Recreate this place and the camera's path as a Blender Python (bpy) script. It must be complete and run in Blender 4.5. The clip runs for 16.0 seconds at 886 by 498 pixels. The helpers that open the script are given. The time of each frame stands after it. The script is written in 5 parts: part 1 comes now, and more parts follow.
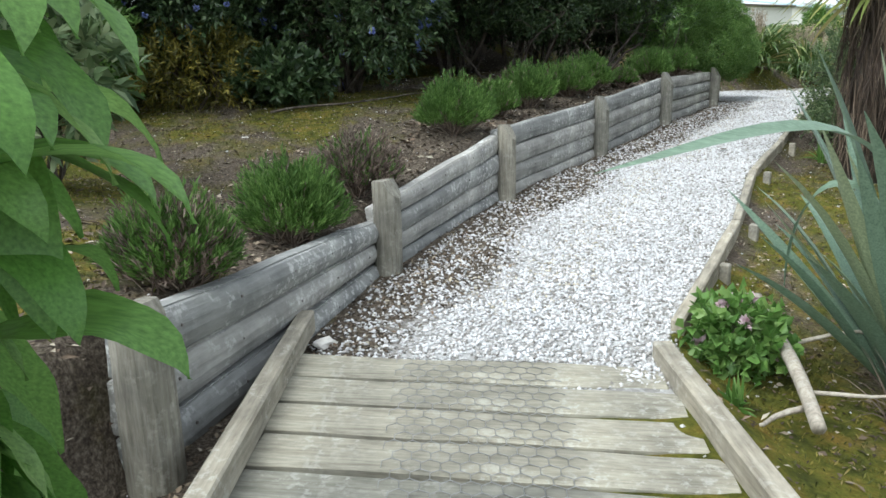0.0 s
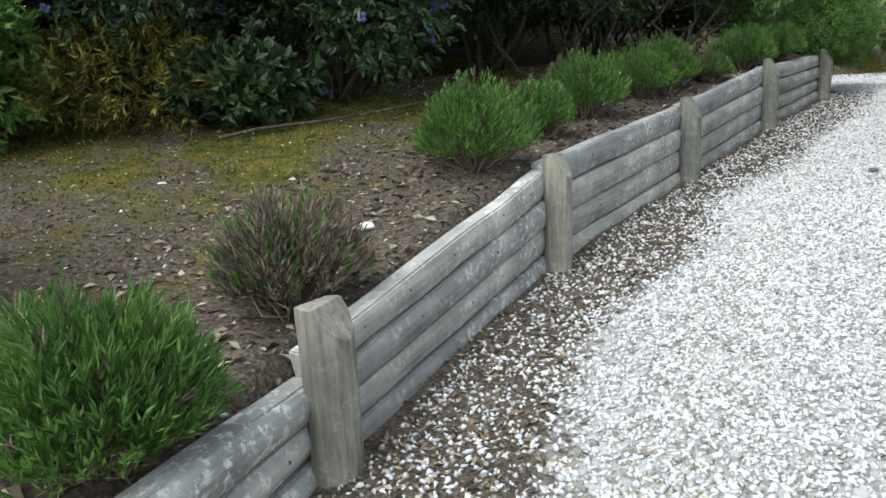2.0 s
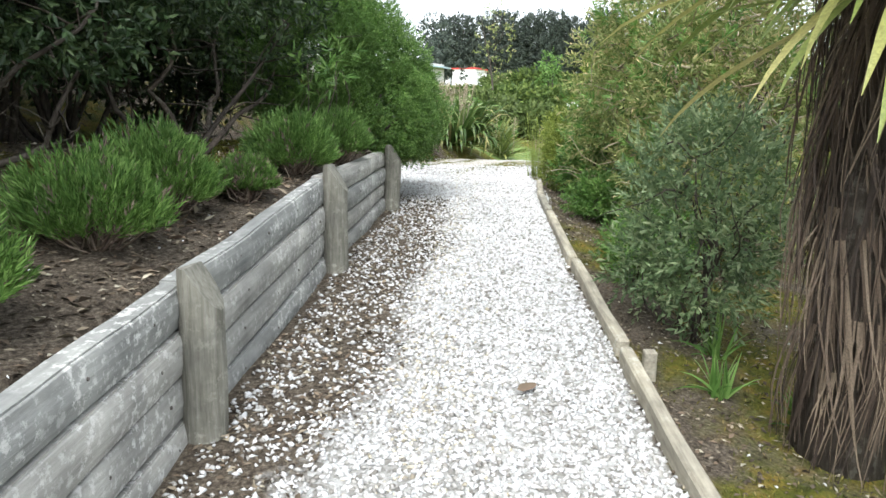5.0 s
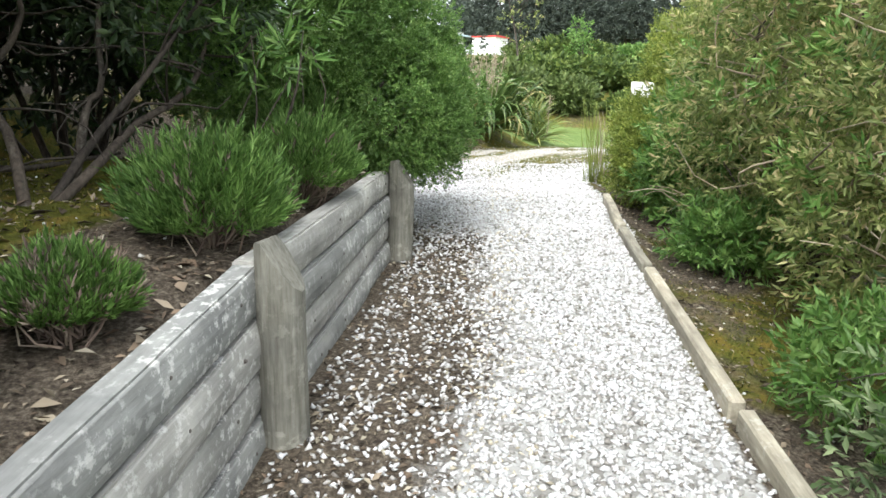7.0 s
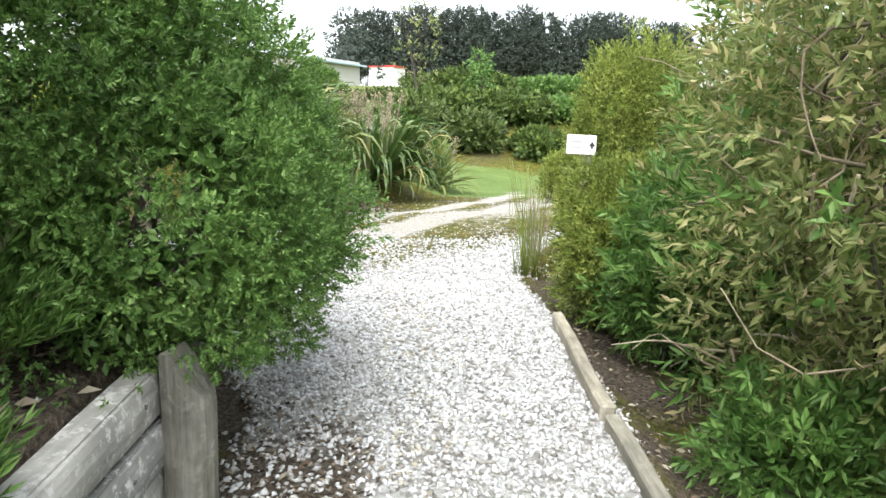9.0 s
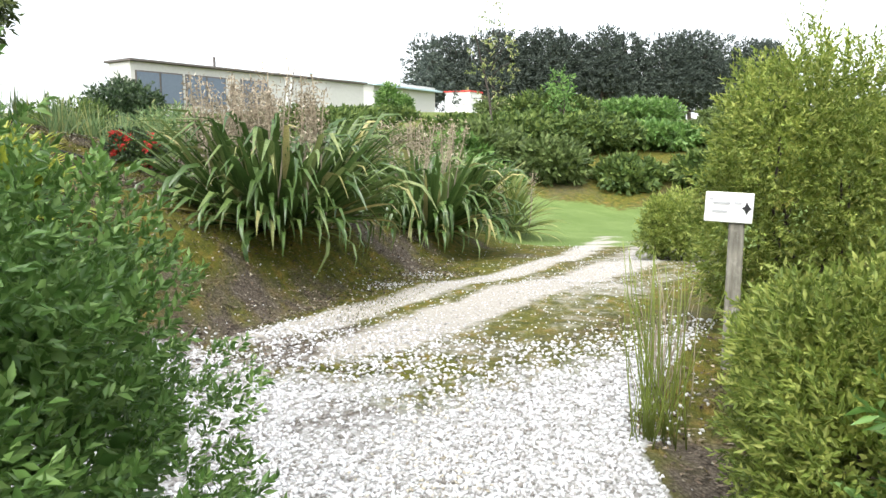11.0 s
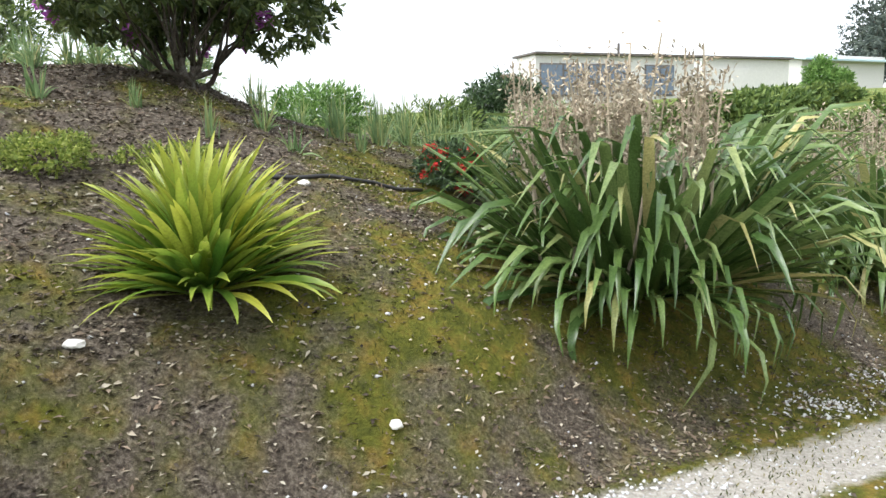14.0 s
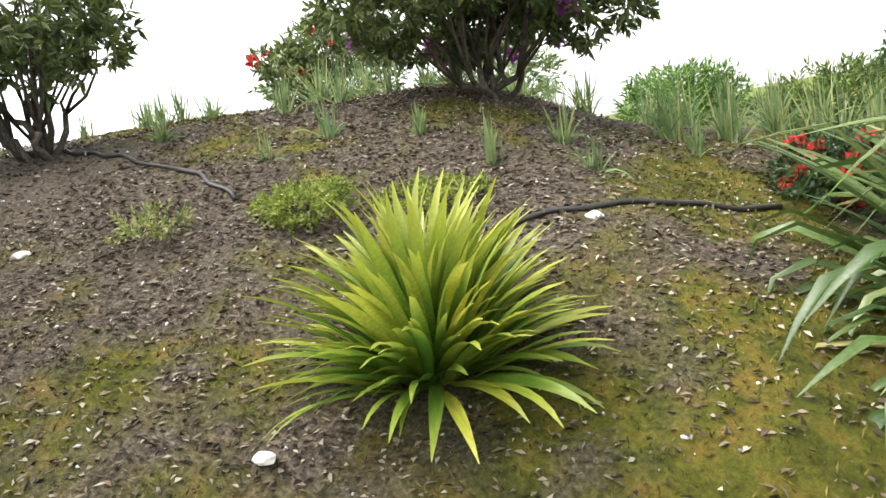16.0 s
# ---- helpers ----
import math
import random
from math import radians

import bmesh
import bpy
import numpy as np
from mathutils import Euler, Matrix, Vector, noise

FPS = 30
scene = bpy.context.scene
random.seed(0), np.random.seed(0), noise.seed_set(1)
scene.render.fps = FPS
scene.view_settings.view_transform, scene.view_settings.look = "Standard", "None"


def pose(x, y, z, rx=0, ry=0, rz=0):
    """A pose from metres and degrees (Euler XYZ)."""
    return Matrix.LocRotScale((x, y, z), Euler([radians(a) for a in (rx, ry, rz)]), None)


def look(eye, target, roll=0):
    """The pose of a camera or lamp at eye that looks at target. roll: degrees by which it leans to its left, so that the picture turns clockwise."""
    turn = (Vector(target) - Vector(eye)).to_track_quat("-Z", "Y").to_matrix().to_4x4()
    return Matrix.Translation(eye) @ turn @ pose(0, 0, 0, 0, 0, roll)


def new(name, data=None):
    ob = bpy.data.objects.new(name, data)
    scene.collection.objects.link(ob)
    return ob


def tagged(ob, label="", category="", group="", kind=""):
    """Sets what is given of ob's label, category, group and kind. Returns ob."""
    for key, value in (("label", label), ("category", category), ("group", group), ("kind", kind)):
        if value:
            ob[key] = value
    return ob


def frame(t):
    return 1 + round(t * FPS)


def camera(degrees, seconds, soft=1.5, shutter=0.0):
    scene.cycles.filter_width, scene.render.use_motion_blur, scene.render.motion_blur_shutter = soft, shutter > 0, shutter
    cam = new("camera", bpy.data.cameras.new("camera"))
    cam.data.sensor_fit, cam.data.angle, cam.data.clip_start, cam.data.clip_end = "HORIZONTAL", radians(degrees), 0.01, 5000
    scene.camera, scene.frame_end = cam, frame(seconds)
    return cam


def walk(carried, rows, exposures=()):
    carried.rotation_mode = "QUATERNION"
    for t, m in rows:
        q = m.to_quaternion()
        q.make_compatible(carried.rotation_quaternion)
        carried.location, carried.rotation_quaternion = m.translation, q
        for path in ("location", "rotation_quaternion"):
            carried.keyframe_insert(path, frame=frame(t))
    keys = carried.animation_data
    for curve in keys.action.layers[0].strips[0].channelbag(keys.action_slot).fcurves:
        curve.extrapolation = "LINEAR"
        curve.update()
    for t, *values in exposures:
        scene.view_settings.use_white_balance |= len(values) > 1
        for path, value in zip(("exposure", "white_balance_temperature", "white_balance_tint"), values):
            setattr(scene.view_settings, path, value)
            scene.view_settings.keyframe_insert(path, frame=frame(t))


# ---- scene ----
cam = camera(63.3, 16.0)
PATH = [
    (0, (0.202, 0.366, 1.109), (0.186, 2.314, 0.659), -0.9),
    (0.5, (0.258, 0.843, 1.14), (0.196, 2.79, 0.688), -1.3),
    (0.7, (0.282, 0.987, 1.146), (0.201, 2.938, 0.714), -2.2),
    (1, (0.287, 1.309, 1.16), (0.124, 3.25, 0.705), -1.1),
    (1.5, (0.295, 1.831, 1.195), (0.122, 3.77, 0.736), -4.3),
    (2, (0.353, 2.425, 1.198), (0.204, 4.363, 0.727), -2.9),
    (2.5, (0.324, 2.97, 1.214), (0.0, 4.874, 0.695), -5.3),
    (3, (0.349, 3.561, 1.3), (0.424, 5.521, 0.908), -5.4),
    (3.5, (0.525, 4.062, 1.297), (0.903, 5.986, 0.902), -2.5),
    (4, (0.742, 4.559, 1.35), (1.457, 6.391, 0.986), -1.9),
    (4.5, (0.966, 4.955, 1.441), (1.957, 6.66, 1.106), 0.0),
    (4.7, (1.084, 5.099, 1.43), (2.102, 6.789, 1.1), 1.0),
    (6.8, (2.144, 6.993, 1.572), (3.1, 8.693, 1.13), 0.6),
    (7, (2.257, 7.199, 1.608), (3.219, 8.901, 1.185), 0.7),
    (7.5, (2.535, 7.631, 1.659), (3.576, 9.292, 1.261), -0.6),
    (8, (2.832, 8.053, 1.757), (3.89, 9.709, 1.386), 0.4),
    (8.2, (2.925, 8.206, 1.731), (3.991, 9.861, 1.376), -0.0),
    (8.5, (3.093, 8.466, 1.79), (4.227, 10.072, 1.423), 0.8),
    (9, (3.39, 8.854, 1.82), (4.584, 10.42, 1.475), 0.7),
    (9.2, (3.512, 8.998, 1.881), (4.706, 10.566, 1.541), 1.3),
    (11.3, (4.69, 10.545, 2.012), (5.661, 12.271, 1.729), -0.3),
    (11.5, (4.767, 10.678, 2.054), (5.695, 12.423, 1.748), -0.1),
    (12, (4.946, 10.991, 2.08), (5.696, 12.819, 1.767), 0.5),
    (12.5, (5.088, 11.244, 2.087), (5.558, 13.165, 1.789), -2.0),
    (13, (5.206, 11.585, 2.124), (5.697, 13.5, 1.824), -3.7),
    (13.5, (5.302, 11.913, 2.109), (5.651, 13.859, 1.806), -1.5),
    (14, (5.398, 12.246, 2.125), (5.381, 14.223, 1.821), -1.6),
    (14.5, (5.433, 12.565, 2.168), (4.959, 14.49, 1.907), -4.0),
    (14.8, (5.477, 12.708, 2.208), (4.652, 14.514, 1.965), -2.7),
    (15, (5.524, 12.833, 2.182), (4.472, 14.515, 1.932), -2.5),
    (15.5, (5.566, 13.055, 2.195), (4.468, 14.702, 1.911), -4.4),
    (16, (5.597, 13.257, 2.206), (4.544, 14.94, 1.96), -8.2),
]
walk(cam, [(t, look(eye, target, roll)) for t, eye, target, roll in PATH], [(0, 1.32, 6000, 5), (3, 1.35, 6050, 5), (4.2, 1.75, 6150, 7), (8, 1.9, 6350, 7), (11.5, 1.85, 6350, 9), (14, 1.85, 6200, 9), (15.5, 1.8, 6750, 9), (16, 2.05, 6650, 9)])

# ---- light ----
world = bpy.data.worlds.new("sky")
scene.world = world
world.use_nodes = True
wn, wl = world.node_tree.nodes, world.node_tree.links
sky = wn.new("ShaderNodeTexSky")
sky.sky_type, sky.sun_disc = "NISHITA", False
sky.sun_elevation, sky.sun_rotation = radians(57), radians(232)
sky.air_density, sky.dust_density, sky.ozone_density = 1.0, 2.5, 1.0
pale = wn.new("ShaderNodeHueSaturation")
pale.inputs["Saturation"].default_value = 0.22
wl.new(sky.outputs[0], pale.inputs["Color"])
wl.new(pale.outputs[0], wn["Background"].inputs["Color"])
wn["Background"].inputs["Strength"].default_value = 0.14
sun = new("sun", bpy.data.lights.new("sun", "SUN"))
sun.data.energy, sun.data.angle, sun.data.color = 1.0, radians(60), (1.0, 0.97, 0.93)
sun.matrix_world = look((0, 0, 30), (4.3, 3.4, 21.5))


# ---- materials ----
def node(m, kind, **values):
    n = m.node_tree.nodes.new("ShaderNode" + kind)
    for key, value in values.items():
        n.inputs[key.replace("_", " ")].default_value = value
    return n


def blank(name):
    m = bpy.data.materials.new(name)
    m.use_nodes = True
    return m, m.node_tree.links, m.node_tree.nodes["Principled BSDF"]


def ramp(m, source, colours):
    n = m.node_tree.nodes.new("ShaderNodeValToRGB")
    e = n.color_ramp.elements
    while len(e) < len(colours):
        e.new(0.5)
    for i, (p, c) in enumerate(colours):
        e[i].position, e[i].color = p, (*c, 1)
    m.node_tree.links.new(source, n.inputs[0])
    return n


def mixed(m, fac, a, b, kind="MIX"):
    n = m.node_tree.nodes.new("ShaderNodeMix")
    n.data_type, n.blend_type = "RGBA", kind
    for value, socket in ((fac, 0), (a, 6), (b, 7)):
        if hasattr(value, "is_output"):
            m.node_tree.links.new(value, n.inputs[socket])
        else:
            n.inputs[socket].default_value = value if socket == 0 else (*value, 1)
    return n.outputs[2]


def noise_out(m, scale, detail=6, rough=0.6, stretch=None, shift=0):
    co = m.node_tree.nodes.new("ShaderNodeTexCoord").outputs["Object"]
    if stretch:
        mp = m.node_tree.nodes.new("ShaderNodeMapping")
        mp.inputs["Scale"].default_value = stretch
        mp.inputs["Location"].default_value = (shift, shift, 0)
        m.node_tree.links.new(co, mp.inputs[0])
        co = mp.outputs[0]
    n = node(m, "TexNoise", Scale=scale, Detail=detail, Roughness=rough)
    m.node_tree.links.new(co, n.inputs["Vector"])
    return n.outputs["Fac"]


def bumped(m, height_out, strength, distance):
    b = node(m, "Bump", Strength=strength, Distance=distance)
    m.node_tree.links.new(height_out, b.inputs["Height"])
    m.node_tree.links.new(b.outputs[0], m.node_tree.nodes["Principled BSDF"].inputs["Normal"])


def leafy(name, colours, rough=0.5, light=0.3, streak=0.0):
    """Leaves: each one its own tint, some light shining through."""
    m, li, bsdf = blank(name)
    geo = m.node_tree.nodes.new("ShaderNodeNewGeometry")
    col = ramp(m, geo.outputs["Random Per Island"], colours).outputs[0]
    patch = ramp(m, noise_out(m, 3.0, 3), [(0.3, (0.62, 0.66, 0.6)), (0.7, (1.25, 1.2, 1.1))]).outputs[0]
    col = mixed(m, 1.0, col, patch, "MULTIPLY")
    if streak:
        col = mixed(m, streak, col, ramp(m, noise_out(m, 30, 3), [(0.35, (0.5, 0.5, 0.45)), (0.65, (1.4, 1.4, 1.2))]).outputs[0], "MULTIPLY")
    li.new(col, bsdf.inputs["Base Color"])
    bsdf.inputs["Roughness"].default_value = rough
    bsdf.inputs["Specular IOR Level"].default_value = 0.35
    glow = node(m, "BsdfTranslucent")
    li.new(col, glow.inputs["Color"])
    mix = node(m, "MixShader", Fac=light)
    li.new(bsdf.outputs[0], mix.inputs[1])
    li.new(glow.outputs[0], mix.inputs[2])
    li.new(mix.outputs[0], m.node_tree.nodes["Material Output"].inputs["Surface"])
    return m


def bladed(name, colours, rough=0.42, light=0.2, tip=None, tip_at=(0.2, 0.55)):
    """Long leaves that are objects of their own: tint by object, paler lines along the leaf."""
    m, li, bsdf = blank(name)
    info = m.node_tree.nodes.new("ShaderNodeObjectInfo")
    col = ramp(m, info.outputs["Random"], colours).outputs[0]
    line = ramp(m, noise_out(m, 9, 4, stretch=(0.6, 14, 14)), [(0.3, (0.65, 0.68, 0.6)), (0.7, (1.3, 1.25, 1.15))]).outputs[0]
    col = mixed(m, 1.0, col, line, "MULTIPLY")
    if tip:
        far = m.node_tree.nodes.new("ShaderNodeVectorMath")
        far.operation = "LENGTH"
        li.new(m.node_tree.nodes.new("ShaderNodeTexCoord").outputs["Object"], far.inputs[0])
        col = mixed(m, ramp(m, far.outputs["Value"], [(tip_at[0], (0, 0, 0)), (tip_at[1], (0.8, 0.8, 0.8))]).outputs[0], col, tip)
    li.new(col, bsdf.inputs["Base Color"])
    bsdf.inputs["Roughness"].default_value = rough
    glow = node(m, "BsdfTranslucent")
    li.new(col, glow.inputs["Color"])
    mix = node(m, "MixShader", Fac=light)
    li.new(bsdf.outputs[0], mix.inputs[1])
    li.new(glow.outputs[0], mix.inputs[2])
    li.new(mix.outputs[0], m.node_tree.nodes["Material Output"].inputs["Surface"])
    return m


def grained(name, dark, light_c, stretch, rough=0.85, scale=6, lichen=0.0, lichen_c=(0.6, 0.6, 0.55), bump=0.4):
    """Weathered timber or bark: long grain, blotches, lichen; each piece a little different."""
    m, li, bsdf = blank(name)
    info = m.node_tree.nodes.new("ShaderNodeObjectInfo")
    grain = noise_out(m, scale, 8, 0.65, stretch)
    col = ramp(m, grain, [(0.28, dark), (0.72, light_c)]).outputs[0]
    col = mixed(m, 1.0, col, ramp(m, noise_out(m, 4.0, 5), [(0.3, (0.6, 0.6, 0.6)), (0.7, (1.2, 1.19, 1.15))]).outputs[0], "MULTIPLY")
    col = mixed(m, 1.0, col, ramp(m, info.outputs["Random"], [(0.0, (0.78, 0.8, 0.8)), (1.0, (1.15, 1.13, 1.08))]).outputs[0], "MULTIPLY")
    if lichen:
        spots = ramp(m, noise_out(m, 26, 6, 0.7), [(0.52, (0, 0, 0)), (0.6, (1, 1, 1))]).outputs[0]
        where = ramp(m, noise_out(m, 2.3, 3), [(0.42, (0, 0, 0)), (0.58, (lichen, lichen, lichen))]).outputs[0]
        col = mixed(m, mixed(m, 1.0, spots, where, "MULTIPLY"), col, lichen_c)
    li.new(col, bsdf.inputs["Base Color"])
    bsdf.inputs["Roughness"].default_value = rough
    bsdf.inputs["Specular IOR Level"].default_value = 0.25
    bumped(m, grain, bump, 0.01)
    return m


def plain(name, colour, rough=0.6, vary=0.15, metal=0.0, scale=12):
    m, li, bsdf = blank(name)
    lo, hi = [tuple(c * f for c in colour) for f in (1 - vary, 1 + vary)]
    n = noise_out(m, scale, 6)
    li.new(ramp(m, n, [(0.3, lo), (0.7, hi)]).outputs[0], bsdf.inputs["Base Color"])
    bsdf.inputs["Roughness"].default_value, bsdf.inputs["Metallic"].default_value = rough, metal
    bumped(m, n, 0.15, 0.005)
    return m


def ground_material():
    """Soil and litter, moss, white gravel, worn drive and lawn, each where the ground carries it."""
    m, li, bsdf = blank("ground_cover")

    def mask(name, edge=0.5, width=0.25):
        a = m.node_tree.nodes.new("ShaderNodeAttribute")
        a.attribute_name = name
        s = m.node_tree.nodes.new("ShaderNodeMath")
        s.operation = "ADD"
        li.new(a.outputs["Fac"], s.inputs[0])
        off = m.node_tree.nodes.new("ShaderNodeMath")
        off.operation = "MULTIPLY_ADD"
        off.inputs[1].default_value, off.inputs[2].default_value = 0.9, -0.45
        li.new(noise_out(m, 7, 8, 0.7), off.inputs[0])
        li.new(off.outputs[0], s.inputs[1])
        return ramp(m, s.outputs[0], [(edge - width / 2, (0, 0, 0)), (edge + width / 2, (1, 1, 1))]).outputs[0]

    fine, mid = noise_out(m, 60, 8, 0.75), noise_out(m, 9, 6)
    soil = ramp(m, fine, [(0.34, (0.026, 0.019, 0.015)), (0.5, (0.095, 0.077, 0.058)), (0.68, (0.25, 0.215, 0.165))]).outputs[0]
    moss = ramp(m, mid, [(0.3, (0.042, 0.050, 0.011)), (0.5, (0.105, 0.108, 0.018)), (0.72, (0.20, 0.135, 0.032))]).outputs[0]
    moss = mixed(m, 0.75, moss, ramp(m, fine, [(0.3, (0.35, 0.35, 0.3)), (0.7, (1.5, 1.5, 1.4))]).outputs[0], "MULTIPLY")
    chips = node(m, "TexVoronoi", Scale=42.0)
    li.new(m.node_tree.nodes.new("ShaderNodeTexCoord").outputs["Object"], chips.inputs["Vector"])
    bw = m.node_tree.nodes.new("ShaderNodeRGBToBW")
    li.new(chips.outputs["Color"], bw.inputs[0])
    gravel = ramp(m, bw.outputs[0], [(0.15, (0.23, 0.22, 0.20)), (0.5, (0.40, 0.39, 0.37)), (0.8, (0.54, 0.54, 0.53))]).outputs[0]
    dirt = ramp(m, fine, [(0.3, (0.23, 0.205, 0.17)), (0.7, (0.54, 0.51, 0.455))]).outputs[0]
    lawn = ramp(m, fine, [(0.3, (0.075, 0.120, 0.032)), (0.7, (0.19, 0.265, 0.085))]).outputs[0]
    lawn = mixed(m, 0.8, lawn, ramp(m, noise_out(m, 1.3, 6), [(0.3, (0.72, 0.75, 0.6)), (0.7, (1.25, 1.15, 1.2))]).outputs[0], "MULTIPLY")
    col = mixed(m, mask("moss", 0.5, 0.5), soil, moss)
    col = mixed(m, mask("lawn", 0.5, 0.1), col, lawn)
    col = mixed(m, mask("drive"), col, dirt)
    col = mixed(m, mask("gravel"), col, gravel)
    li.new(col, bsdf.inputs["Base Color"])
    bsdf.inputs["Roughness"].default_value = 0.95
    bsdf.inputs["Specular IOR Level"].default_value = 0.15
    bumped(m, fine, 0.8, 0.02)
    return m


GROUND = ground_material()
PEBBLE, _l, _b = blank("white_pebble")
_g = PEBBLE.node_tree.nodes.new("ShaderNodeNewGeometry")
_l.new(ramp(PEBBLE, _g.outputs["Random Per Island"], [(0.0, (0.17, 0.155, 0.135)), (0.15, (0.36, 0.345, 0.32)), (0.4, (0.51, 0.505, 0.495)), (1.0, (0.65, 0.655, 0.665))]).outputs[0], _b.inputs["Base Color"])
_b.inputs["Roughness"].default_value = 0.8
BUFF_PEBBLE, _l, _b = blank("buff_pebble")
_g = BUFF_PEBBLE.node_tree.nodes.new("ShaderNodeNewGeometry")
_l.new(ramp(BUFF_PEBBLE, _g.outputs["Random Per Island"], [(0.0, (0.22, 0.19, 0.14)), (0.4, (0.43, 0.39, 0.30)), (1.0, (0.60, 0.56, 0.46))]).outputs[0], _b.inputs["Base Color"])
_b.inputs["Roughness"].default_value = 0.85
BARK_CHIP = leafy("bark_litter", [(0.0, (0.030, 0.021, 0.016)), (0.4, (0.100, 0.077, 0.058)), (0.62, (0.170, 0.123, 0.092)), (0.85, (0.28, 0.24, 0.19)), (1.0, (0.44, 0.40, 0.34))], 0.9, 0.0)
RAIL = grained("weathered_rail", (0.23, 0.23, 0.225), (0.39, 0.39, 0.385), (1, 8, 8), 0.9, 4, 0.8, (0.62, 0.615, 0.59), 0.45)
POST = grained("weathered_post", (0.14, 0.130, 0.105), (0.34, 0.325, 0.285), (12, 12, 1.2), 0.9, 5, 0.4, (0.5, 0.49, 0.42), 0.6)
PLANK = grained("deck_plank", (0.17, 0.16, 0.13), (0.38, 0.365, 0.31), (1.2, 12, 12), 0.85, 5, 0.3, (0.6, 0.6, 0.55), 0.4)
TIMBER = grained("edging_timber", (0.20, 0.18, 0.145), (0.44, 0.41, 0.345), (1, 9, 9), 0.9, 5, 0.35, (0.6, 0.59, 0.53), 0.4)
BARK = grained("grey_bark", (0.032, 0.025, 0.021), (0.13, 0.108, 0.09), (6, 6, 1.5), 0.95, 9, 0.3, (0.3, 0.3, 0.25), 0.8)
PALE_BARK = grained("pale_stick", (0.22, 0.19, 0.16), (0.50, 0.46, 0.40), (6, 6, 2), 0.9, 9, 0.2)
WIRE = plain("galvanised_wire", (0.30, 0.30, 0.29), 0.55, 0.2, 0.6)
HOSE = plain("black_hose", (0.025, 0.023, 0.022), 0.5)
ROCK = plain("white_rock", (0.62, 0.60, 0.55), 0.85, 0.25)
LAVENDER = leafy("lavender_leaf", [(0.0, (0.050, 0.110, 0.022)), (0.5, (0.105, 0.205, 0.045)), (1.0, (0.20, 0.32, 0.095))], 0.6, 0.35)
LAVENDER_DRY = leafy("dry_twig", [(0.0, (0.085, 0.060, 0.052)), (0.6, (0.19, 0.145, 0.125)), (1.0, (0.30, 0.25, 0.21))], 0.9, 0.0)
DARK_LEAF = leafy("dark_glossy_leaf", [(0.0, (0.022, 0.042, 0.018)), (0.6, (0.050, 0.090, 0.037)), (1.0, (0.12, 0.17, 0.080))], 0.36, 0.25)
HEDGE_LEAF = leafy("hedge_leaf", [(0.0, (0.080, 0.165, 0.038)), (0.55, (0.135, 0.25, 0.062)), (1.0, (0.25, 0.38, 0.125))], 0.4, 0.35)
OLIVE_LEAF = leafy("olive_leaf", [(0.0, (0.13, 0.175, 0.052)), (0.45, (0.26, 0.315, 0.11)), (0.8, (0.40, 0.43, 0.19)), (1.0, (0.58, 0.47, 0.28))], 0.45, 0.5)
GOLD_LEAF = leafy("golden_leaf", [(0.0, (0.11, 0.165, 0.030)), (0.5, (0.24, 0.31, 0.065)), (1.0, (0.42, 0.46, 0.13))], 0.5, 0.4)
FRESH_LEAF = leafy("fresh_leaf", [(0.0, (0.075, 0.165, 0.036)), (0.5, (0.155, 0.295, 0.075)), (1.0, (0.26, 0.40, 0.13))], 0.4, 0.4)
GREY_LEAF = leafy("grey_green_leaf", [(0.0, (0.085, 0.14, 0.065)), (0.6, (0.17, 0.245, 0.12)), (1.0, (0.32, 0.39, 0.23))], 0.5, 0.3)
FERN_LEAF = leafy("yellow_fern_leaf", [(0.0, (0.045, 0.052, 0.010)), (0.6, (0.115, 0.108, 0.018)), (1.0, (0.24, 0.20, 0.034))], 0.5, 0.3)
RHODO_LEAF = leafy("rhododendron_leaf", [(0.0, (0.052, 0.084, 0.028)), (0.6, (0.135, 0.18, 0.062)), (1.0, (0.25, 0.30, 0.115))], 0.4, 0.3)
# far pines: the haze of distance is mixed into this paler, bluish needle colour
HAZED_PINE_LEAF = leafy("hazed_pine_needles", [(0.0, (0.034, 0.046, 0.042)), (0.6, (0.070, 0.090, 0.078)), (1.0, (0.12, 0.145, 0.122))], 0.8, 0.1)
BUSH_LEAF = leafy("far_shrub_leaf", [(0.0, (0.042, 0.078, 0.020)), (0.5, (0.098, 0.155, 0.038)), (1.0, (0.19, 0.25, 0.065))], 0.6, 0.3)
FAR_LEAF = leafy("far_pale_leaf", [(0.0, (0.055, 0.085, 0.025)), (0.5, (0.115, 0.165, 0.05)), (1.0, (0.19, 0.24, 0.085))], 0.6, 0.3)
REED = leafy("daffodil_leaf", [(0.0, (0.12, 0.20, 0.085)), (0.7, (0.23, 0.33, 0.15)), (1.0, (0.40, 0.40, 0.17))], 0.5, 0.35)
SEED = leafy("dry_seed_stalk", [(0.0, (0.20, 0.155, 0.115)), (0.6, (0.40, 0.335, 0.26)), (1.0, (0.58, 0.51, 0.42))], 0.9, 0.15)
DEAD_FROND = bladed("dead_frond", [(0.0, (0.026, 0.018, 0.014)), (0.6, (0.080, 0.056, 0.042)), (1.0, (0.20, 0.155, 0.12))], 0.85, 0.05)
FROND = bladed("palm_frond", [(0.0, (0.12, 0.17, 0.045)), (0.7, (0.25, 0.29, 0.09)), (1.0, (0.46, 0.42, 0.18))], 0.4, 0.35)
FLAX = bladed("flax_leaf", [(0.0, (0.050, 0.098, 0.028)), (0.6, (0.110, 0.175, 0.052)), (0.88, (0.20, 0.26, 0.10)), (1.0, (0.40, 0.36, 0.16))], 0.24, 0.28)
